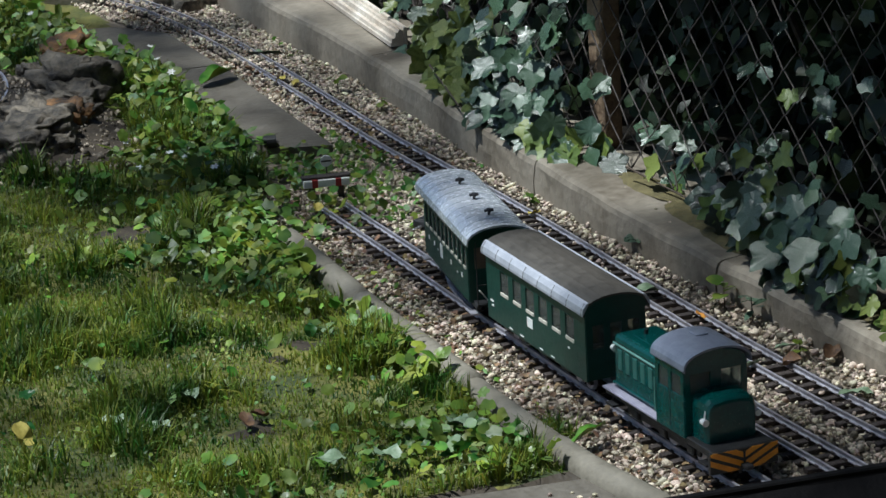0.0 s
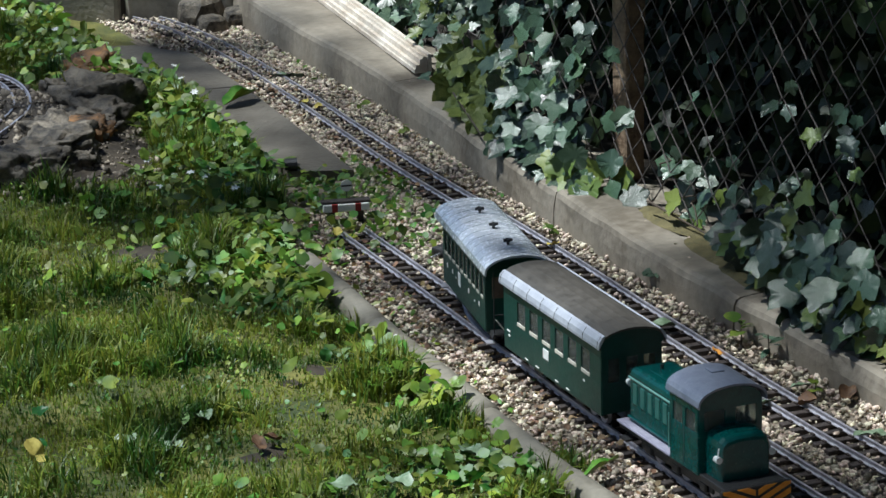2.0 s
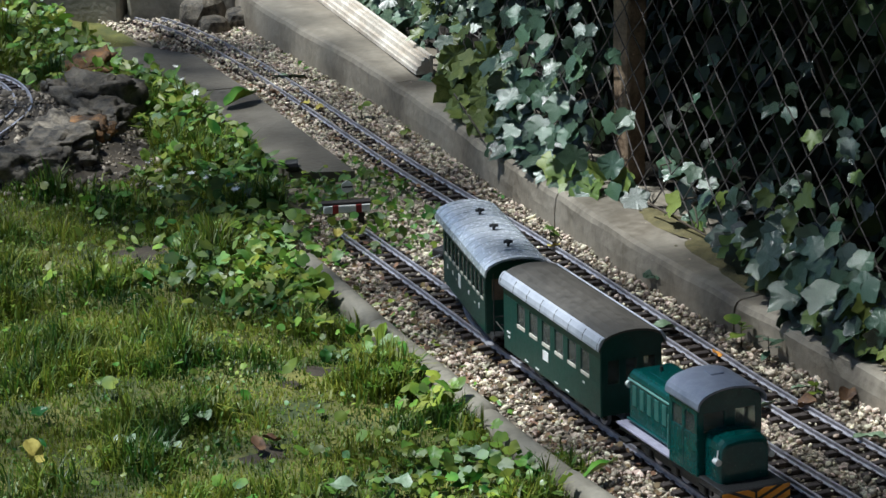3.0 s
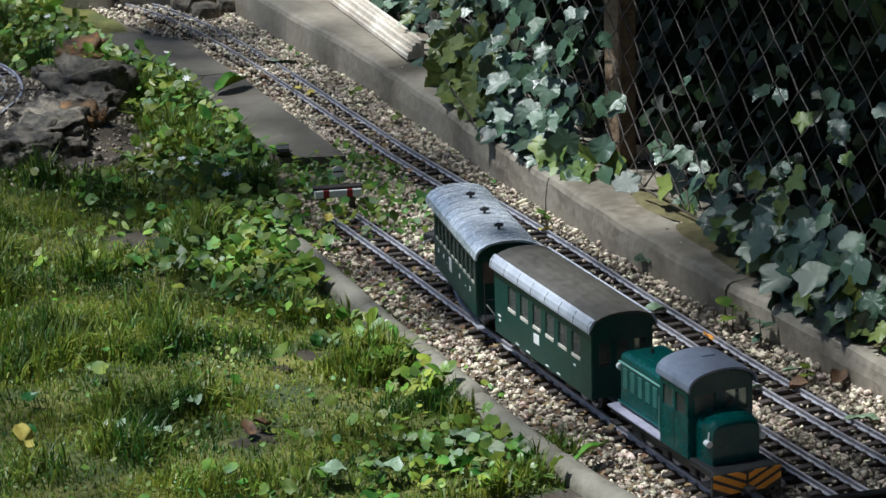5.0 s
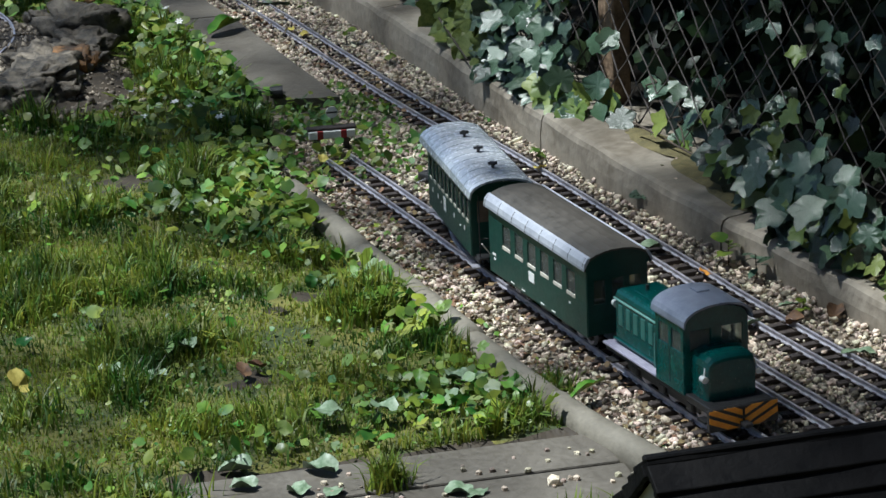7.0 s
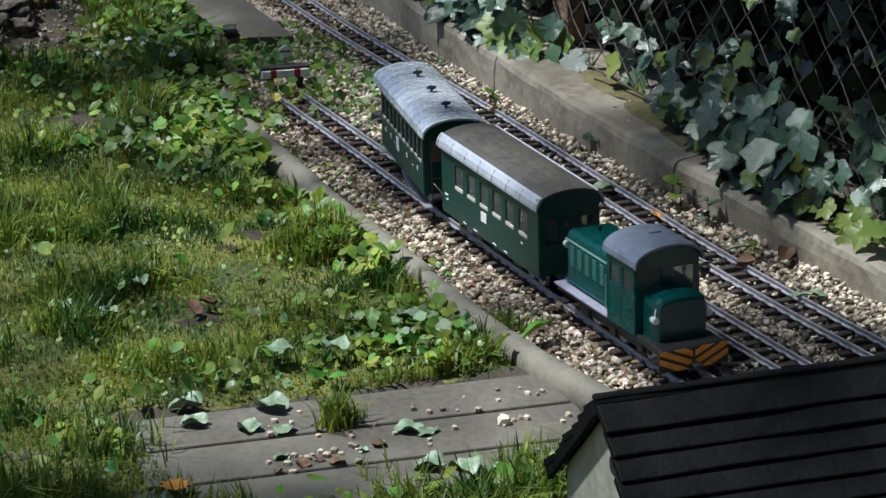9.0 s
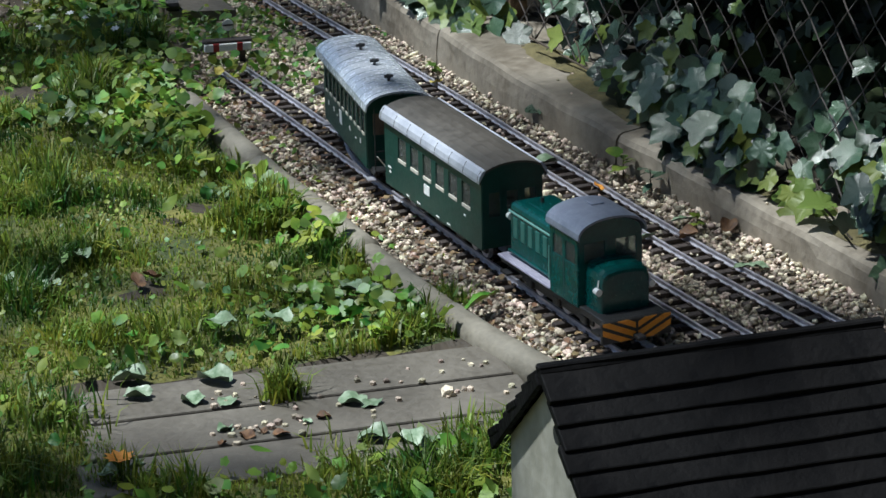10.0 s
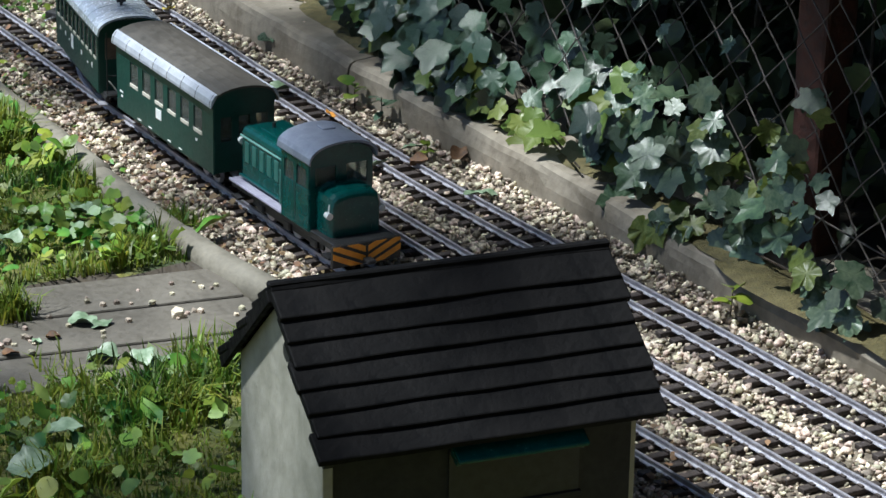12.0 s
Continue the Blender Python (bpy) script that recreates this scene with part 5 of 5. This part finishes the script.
    for i, (x, y, z, h, mat) in enumerate([(0.372, 4.31, -0.005, 0.05, IVY), (0.340, 3.99, -0.008, 0.045, WEED), (0.338, 3.90, -0.008, 0.05, IVY), (0.345, 4.66, -0.008, 0.03, WEED), (0.40, 5.62, -0.008, 0.035, WEED), (0.405, 5.42, -0.008, 0.03, WEED), (0.325, 2.98, -0.008, 0.05, WEED), (0.31, 3.72, -0.008, 0.025, WEED), (0.015, 4.00, -0.01, 0.035, WEED)]):
        pl = thing("seedling", "small leafy seedling growing at the foot of the wall", "plant", pose(x, y, z, 0, 0, 60 * i), "seedlings")
        part("stalk", rod((0, 0, -0.004), (0.003, 0, h * 0.8), 0.0011, 0.0007, 5), STEM, pl)
        for k in range(6):
            v, t = HEART_T if k % 2 else LONG_T
            part("leaf", big_mesh(v * h * rnd.uniform(0.45, 0.7), t, True), mat, pl, at=pose(0.001, 0, h * (0.35 + 0.09 * k), rnd.uniform(-30, 25), rnd.uniform(-20, 20), 67 * k))
    # crumbled leaves and grit gathered by the tuft on the slab
    for i in range(26):
        x, y, sz = rnd.gauss(-0.549, 0.035), rnd.gauss(3.329, 0.018), rnd.uniform(0.004, 0.011)
        if i % 3:
            solid("pebble", lump((sz, sz * 0.85, sz * 0.7), i + 160, 0.3, 1), STONE_OB, "pale pebble lying on the concrete slab", "pebble", pose(x, y, -0.0085, 0, 0, rnd.uniform(0, 360)), "pebbles on the slabs")
        else:
            leaf_thing("fallen_leaf", "crumpled pale leaf scrap lying on the slab", HEART_F, PALE_LEAF if i % 2 else DEAD, x, y, -0.0075, sz * 2.4, 40 * i, (6, 5), "fallen leaves", curl=0.5, seed=200 + i)
    # pebbles on the slabs
    for i in range(44):
        x = rnd.uniform(-0.62, -0.2)
        y = 3.25 + (-0.2 - x) * 0.2 + rnd.random() * 0.19
        s = rnd.uniform(0.004, 0.009)
        if i == 0:
            x, y, s = -0.304, 3.323, 0.017
        solid("pebble", lump((s, s * 0.85, s * 0.8), i, 0.3, 1), STONE_OB, "pale pebble lying on the concrete slab", "pebble", pose(x, y, -0.0085, 0, 0, rnd.uniform(0, 360)), "pebbles on the slabs")


litter()


# ---- weeds ----
def lawn_edge(y):
    if y < 4.72:
        return float(EDGE_LINE.x_at(max(y, 3.02))) - 0.018
    return float(np.interp(y, [4.72, 5.2, 5.25, 5.95, 6.45, 7.0], [-0.09, 0.05, 0.09, 0.148, 0.10, 0.16]))


def weeds():
    rng = np.random.default_rng(17)
    rows = []

    def add(x, y, size, lift, kind):
        rows.append((x, y, size, lift, kind))

    # band along the edging and the path
    while len(rows) < 2300:
        y = rng.uniform(3.9, 6.8)
        width = np.interp(y, [3.9, 4.3, 4.7, 5.2, 6.0, 6.8], [0.05, 0.09, 0.22, 0.30, 0.26, 0.4])
        x = lawn_edge(y) - abs(rng.normal(0, width * 0.6)) - 0.012
        if y < 4.45 and rng.uniform() < 0.5:
            continue
        if bare(x, y) or smooth_noise(x, y, 9.0, 4.0) < -0.28:
            continue
        add(x, y, 0.009 + 0.032 * rng.beta(1.3, 2.6), rng.uniform(0.006, 0.05), (0, 1, 2, 2, 3, 3)[rng.integers(6)])
    # between the siding end and the main line
    k = 0
    while k < 720:
        y = rng.uniform(4.55, 5.35)
        x = rng.uniform(TRACK_1.x_at(min(y, 4.86)) + 0.04, TRACK_3.x_at(y) - 0.05)
        if rng.uniform() > np.interp(y, [4.55, 4.75, 5.0, 5.35], [0.05, 0.45, 0.9, 0.5]):
            continue
        add(x, y, rng.uniform(0.008, 0.020), rng.uniform(-0.006, 0.016), rng.integers(4))
        k += 1
    k = 0
    while k < 150:
        y = rng.uniform(3.3, 4.75)
        x = float(EDGE_LINE.x_at(y)) + 0.03 + abs(rng.normal(0, 0.035))
        if rng.uniform() > np.interp(y, [3.3, 4.2, 4.75], [0.08, 0.45, 0.9]):
            continue
        add(x, y, rng.uniform(0.007, 0.018), rng.uniform(-0.006, 0.012), rng.integers(4))
        k += 1
    for k in range(230):
        y = rng.uniform(4.7, 5.32)
        add(rng.uniform(-0.10, 0.11), y, rng.uniform(0.010, 0.030), rng.uniform(0.002, 0.035), rng.integers(4))
    for k in range(170):
        add(rng.uniform(0.04, 0.26), rng.uniform(5.02, 5.24), rng.uniform(0.008, 0.022), rng.uniform(0.0, 0.03), rng.integers(4))
    for k in range(120):
        y = rng.uniform(4.9, 6.5)
        add(float(WALL_FACE.x_at(y)) - abs(rng.normal(0, 0.015)) - 0.004, y, rng.uniform(0.006, 0.015), rng.uniform(-0.006, 0.012), rng.integers(4))
    # front corner of the lawn and scattered rosettes
    k = 0
    while k < 520:
        if k < 240:
            x, y = rng.normal(-0.28, 0.08), rng.normal(3.66, 0.10)
        elif k < 340:
            x, y = rng.uniform(-0.9, -0.2), rng.normal(3.62, 0.07)
        else:
            x, y = rng.uniform(-1.0, -0.2), rng.uniform(2.8, 5.4)
        if x > lawn_edge(y) or bare(x, y):
            k += 0.2
            continue
        add(x, y, 0.009 + 0.026 * rng.beta(1.2, 2.4), rng.uniform(0.010, 0.03), rng.integers(4))
        k += 1
    k = 0
    while k < 260:
        x = rng.uniform(-0.85, -0.25)
        y = rng.uniform(2.75, 3.13) + (-0.2 - x) * 0.2
        add(x, y, rng.uniform(0.010, 0.03), rng.uniform(0.008, 0.035), rng.integers(4))
        k += 1
    # small clover leaves all over the lawn, thicker in drifts
    k = 0
    while k < 2600:
        y = rng.uniform(2.7, 5.6)
        x = rng.uniform(np.interp(y, [2.6, 4.0, 5.0, 5.6], [-1.1, -1.0, -0.7, -0.5]), lawn_edge(y))
        if bare(x, y) or rng.uniform() > 0.35 + 1.3 * smooth_noise(x, y, 6.0, 21.0):
            continue
        add(x, y, 0.004 + 0.008 * rng.beta(1.3, 2.4), rng.uniform(0.004, 0.020), rng.integers(3))
        k += 1
    a = np.array(rows, float)
    z = np.array([ground_height(x, y) for x, y in a[:, :2]]) + a[:, 3]
    pl = np.stack([a[:, 0], a[:, 1], z], 1)
    nor = np.stack([rng.normal(-0.2, 0.6, len(a)), rng.normal(-0.3, 0.6, len(a)), np.ones(len(a))], 1)
    spin = rng.uniform(0, 2 * math.pi, len(a))
    sets = []
    for i, tpl in enumerate((ROUND_T, HEART_T, LONG_T, leaf_template("ivy", 15))):
        m = a[:, 4] == i
        sets.append(scatter(tpl, pl[m], nor[m], spin[m], a[m, 2] * (1.35 if i == 2 else 0.92), rng, 0.06))
    root = thing("ground_weeds", "mixed broad-leaved ground weeds along the lawn edge", "weeds", kind="stuff")
    part("leaves", join_scatter(sets), WEED, root)


weeds()


# ---- grass ----
def grass():
    rng = np.random.default_rng(23)
    out_v, out_t, off = [], [], 0
    n = 190000
    y = rng.uniform(2.62, 6.9, n)
    lo = np.interp(y, [2.6, 4.0, 5.0, 6.9], [-1.15, -1.05, -0.72, -0.20])
    hi = np.array([lawn_edge(v) for v in np.linspace(2.6, 6.9, 400)])
    hi = np.interp(y, np.linspace(2.6, 6.9, 400), hi)
    x = lo + (hi - lo) * rng.uniform(0, 1, n)
    keep = np.zeros(n, bool)
    length = np.zeros(n)
    gz = np.zeros(n)
    for i in range(n):
        xi, yi = x[i], y[i]
        d = 0.5 + 0.7 * smooth_noise(xi, yi, 4.2, 9.0) + 0.35 * smooth_noise(xi, yi, 13.0, 3.0)
        if rng.random() > 0.35 + d or bare(xi, yi):
            continue
        tuft = smooth_noise(xi, yi, 7.0, 15.0) + 0.35 * smooth_noise(xi, yi, 19.0, 2.0)
        keep[i] = True
        length[i] = (0.008 + 0.007 * max(0, d) + 0.085 * max(0.0, tuft - 0.08)) * rng.uniform(0.5, 1.6)
        gz[i] = ground_height(xi, yi)
    x, y, length, gz = x[keep], y[keep], length[keep], gz[keep]
    # taller tufts
    tufts = [(-0.66, 4.36, 0.05, 0.060), (-0.72, 4.33, 0.05, 0.05), (-0.62, 4.40, 0.04, 0.05), (-0.02, 5.38, 0.05, 0.07), (-0.05, 5.45, 0.04, 0.08), (-0.494, 3.424, 0.018, 0.055), (-0.484, 3.439, 0.018, 0.045), (-0.24, 3.14, 0.05, 0.05), (-0.34, 3.16, 0.05, 0.045),
             (-0.5, 3.16, 0.06, 0.045), (-0.82, 3.9, 0.05, 0.05), (-0.45, 4.5, 0.08, 0.045), (-0.28, 5.2, 0.06, 0.05), (0.012, 4.02, 0.008, 0.04), (0.00, 3.97, 0.006, 0.03), (-0.55, 3.7, 0.08, 0.04), (-0.78, 3.5, 0.06, 0.05), (-0.6, 4.8, 0.1, 0.045), (-0.15, 3.64, 0.03, 0.04)]
    tx, ty, tl = [], [], []
    for (cx, cy, r, ln) in tufts:
        k = int(90 + 2600 * r)
        tx += list(rng.normal(cx, r * 0.6, k))
        ty += list(rng.normal(cy, r * 0.6, k))
        tl += list(ln * rng.uniform(0.5, 1.2, k))
    tz = [ground_height(p, q) if not bare(p, q) else -0.01 for p, q in zip(tx, ty)]
    x, y, length, gz = np.r_[x, tx], np.r_[y, ty], np.r_[length, tl], np.r_[gz, tz]
    n = len(x)
    a = rng.uniform(0, 2 * math.pi, n)
    lean = rng.uniform(0.15, 0.95, n)
    w = rng.uniform(0.0007, 0.0015, n) * (1 + 0.5 * (length > 0.035))
    dx, dy = np.cos(a), np.sin(a)
    px, py = -dy * w, dx * w
    v = np.zeros((n, 5, 3))
    for j, (f, sgn) in enumerate(((0, -1), (0, 1), (0.55, -0.8), (0.55, 0.8), (1.0, 0))):
        bend = lean * f * f * length
        v[:, j, 0] = x + dx * bend + px * sgn
        v[:, j, 1] = y + dy * bend + py * sgn
        v[:, j, 2] = gz - 0.002 + length * f * np.sqrt(np.maximum(0.05, 1 - (lean * f) ** 2))
    t = np.array([(0, 1, 3), (0, 3, 2), (2, 3, 4)])[None] + (np.arange(n) * 5)[:, None, None]
    me = big_mesh(v.reshape(-1, 3), t.reshape(-1, 3), False)
    me.materials.append(GRASS)
    tagged(new("lawn_grass", me), "uneven mossy green lawn grass with longer tufts", "grass", kind="stuff")


grass()


# ---- ballast ----
def ballast():
    rng = np.random.default_rng(29)
    bm = bmesh.new()
    bmesh.ops.create_icosphere(bm, subdivisions=1, radius=0.5)
    v = np.array([list(p.co) for p in bm.verts])
    t = np.array([[q.index for q in f.verts] for f in bm.faces])
    bm.free()
    n = 52000
    y = 2.0 + 4.95 * rng.uniform(0, 1, n) ** 1.15
    lo = np.array([EDGE_LINE.x_at(min(max(q, 3.02), 4.72)) + 0.012 if q < 5 else np.interp(q, [5.0, 5.2, 5.84, 6.3, 7.0], [0.1, 0.205, 0.262, 0.285, 0.2]) for q in np.linspace(2, 7, 300)])
    lo = np.interp(y, np.linspace(2, 7, 300), lo)
    hi = np.array([WALL_FACE.x_at(min(q, 6.6)) - 0.002 for q in np.linspace(2, 7, 300)])
    hi = np.interp(y, np.linspace(2, 7, 300), hi)
    x = lo + (hi - lo) * rng.uniform(0, 1, n)
    near = np.full(n, 9.0)
    for line in (TRACK_1, TRACK_2, TRACK_3, CROSSOVER):
        px, py = line.p[:, 0], line.p[:, 1]
        o = np.argsort(py)
        d = np.abs(x - np.interp(y, py[o], px[o]))
        d[(y < py.min() - 0.02) | (y > py.max() + 0.02)] = 9
        if line is CROSSOVER:
            d *= 0.72
        near = np.minimum(near, d)
    size = rng.gamma(7.0, 0.0011, n).clip(0.004, 0.0145)
    inside = near < 0.047
    z = np.where(inside, -0.0175, -0.0125) + rng.normal(0, 0.0018, n)
    size = np.where(inside, np.minimum(size, 0.0085), size)
    over = (np.abs(near - 0.0225) < 0.006)
    keep = ~(over & (rng.uniform(0, 1, n) < 0.8 - 0.4 * np.clip((y - 5.4) / 0.8, 0, 1))) & ~(inside & (rng.uniform(0, 1, n) < 0.35))
    # loose stones thrown up at places
    lift = inside & (rng.uniform(0, 1, n) < 0.10 + 0.5 * np.clip((y - 5.1) / 0.8, 0, 1)) & (~over | (y > 5.9))
    z = np.where(lift, -0.0095 + 0.006 * np.clip((y - 5.2) / 1.0, 0, 1), z)
    bank = (hi - x) < 0.03
    z = np.where(bank, z + 0.006 * rng.uniform(0, 1, n), z)
    x, y, z, size, inside = x[keep], y[keep], z[keep], size[keep], inside[keep]
    k = len(x)
    q = rng.normal(0, 1, (k, 4))
    q /= np.linalg.norm(q, axis=1, keepdims=True)
    a, b, c, d = q.T
    rot = np.stack([np.stack([1 - 2 * (c * c + d * d), 2 * (b * c - a * d), 2 * (b * d + a * c)], 1), np.stack([2 * (b * c + a * d), 1 - 2 * (b * b + d * d), 2 * (c * d - a * b)], 1),
                    np.stack([2 * (b * d - a * c), 2 * (c * d + a * b), 1 - 2 * (b * b + c * c)], 1)], 1)
    m = len(v)
    base = v[None] * (1 + rng.normal(0, 0.19, (k, m, 1)))
    for cut in range(4):
        nor = rng.normal(0, 1, (k, 1, 3))
        nor /= np.linalg.norm(nor, axis=2, keepdims=True)
        over_cut = np.maximum(0, (base * nor).sum(2, keepdims=True) - rng.uniform(0.14, 0.30, (k, 1, 1)))
        base = base - over_cut * nor
    base = base * rng.uniform(0.75, 1.55, (k, 1, 3)) * size[:, None, None]
    out = np.einsum("kij,kmj->kmi", rot, base)
    out[:, :, 2] *= 0.85
    out += np.stack([x, y, z], 1)[:, None, :]
    pick = np.where(~inside & (y > 3.15) & (y < 3.75) & (x < -0.04))[0][:300]
    rest = np.setdiff1d(np.arange(k), pick)
    root = thing("track_ballast", "pale angular limestone ballast round the sleepers", "ballast", kind="stuff")
    tris = t[None] + (np.arange(len(rest)) * m)[:, None, None]
    part("stones", big_mesh(out[rest].reshape(-1, 3), tris.reshape(-1, 3)), STONE, root)
    shapes = []
    for i in range(10):
        vv = v * (1 + rng.normal(0, 0.19, (m, 1)))
        for cut in range(4):
            nor = rng.normal(0, 1, 3)
            nor /= np.linalg.norm(nor)
            vv = vv - np.maximum(0, vv @ nor - rng.uniform(0.14, 0.30))[:, None] * nor
        vv = vv * rng.uniform(0.75, 1.55, (1, 3))
        me = big_mesh(vv, t)
        me.materials.append(STONE_OB)
        shapes.append(me)
    for i in pick:
        s = size[i]
        part("stone", shapes[int(rng.integers(10))], None, root, at=pose(x[i], y[i], z[i], *rng.uniform(0, 360, 3)) @ Matrix.Diagonal((s, s, s, 1)))

    n = 2800
    y = 2.3 + 4.3 * rng.uniform(0, 1, n) ** 0.8
    x = np.array([EDGE_LINE.x_at(min(max(q, 3.02), 4.72)) + 0.015 if q < 5 else 0.27 for q in y]) + np.abs(rng.normal(0, 0.10, n))
    x = np.minimum(x, np.array([WALL_FACE.x_at(min(q, 6.6)) - 0.008 for q in y]))
    sets = [scatter(HEART_T, np.stack([x, y, rng.uniform(-0.0105, -0.0075, n)], 1), np.stack([rng.normal(0, 0.35, n), rng.normal(0, 0.35, n), np.ones(n)], 1), rng.uniform(0, 6.28, n), rng.uniform(0.005, 0.013, n), rng, 0.08)]
    tagged(part("leaf_litter", join_scatter(sets), LITTER, None, "brown crumbled leaf litter lying among the ballast"), "", "leaf litter", kind="stuff")


ballast()

# ---- added tree, out of view, whose crown over the lawn dapples the sun ----
def shade_tree():
    rng = np.random.default_rng(41)
    root = thing("unseen_shade_tree", "unseen leafy tree added to dapple the sunlight", "tree", pose(-4.2, 6.6, -0.02))
    bm = rod((0, 0, -0.1), (0.25, -0.1, 1.9), 0.17, 0.12, 12)
    rod((0.25, -0.1, 1.88), (0.7, -0.3, 3.4), 0.12, 0.07, 10, bm)
    part("trunk", bm, STEM, root, "rough brown trunk", smooth=True)
    for k in range(9):
        a = k * 0.7
        p, r = Vector((0.3 + 0.04 * k, -0.12, 2.0 + 0.15 * k)), 0.05
        bm = bmesh.new()
        aim = Vector((2.6 + 0.9 * math.cos(a), -1.7 + 1.9 * math.sin(a), 3.1 + 0.5 * math.sin(2.1 * a)))
        for j in range(6):
            q = p.lerp(aim, 0.3) + Vector(rng.normal(0, 0.06, 3))
            rod(p, q, r, r * 0.8, 7, bm)
            p, r = q, r * 0.8
        part("limb", bm, STEM, root, "leafy limb")
    n = 22000
    p = np.stack([rng.uniform(0.6, 4.6, n), rng.uniform(-4.6, 1.2, n), rng.uniform(2.7, 4.1, n)], 1)
    # noise offset picked for where the crown's shade falls
    keep = np.array([noise.noise((q[0] * 1.9 + 251.85, q[1] * 1.9 - 251.85, q[2] * 1.2 + 3.0)) + 0.55 * noise.noise((q[0] * 6.0, q[1] * 6.0 + 251.85, q[2] * 4.0)) > 0.27 for q in p])
    p = p[keep]
    k = len(p)
    v, t = scatter(HEART_T, p, np.stack([rng.normal(0, 0.5, k), rng.normal(0, 0.5, k), np.ones(k)], 1), rng.uniform(0, 6.28, k), rng.uniform(0.05, 0.10, k), rng)
    tagged(part("crown", big_mesh(v, t, True), IVY_ISLAND, root, "crown of small green leaves"), kind="stuff")


shade_tree()

# ---- unseen wall added behind the camera, closes the garden and keeps light off the fronts ----
b = box((14.0, 0.3, 7.0), (0, 0, 3.5))
solid("wall_4", b, BLOCKER_DARK, "unseen dark wall added behind the camera to shade the fronts", "wall", pose(-2.0, -2.2, -0.1), kind="structure")
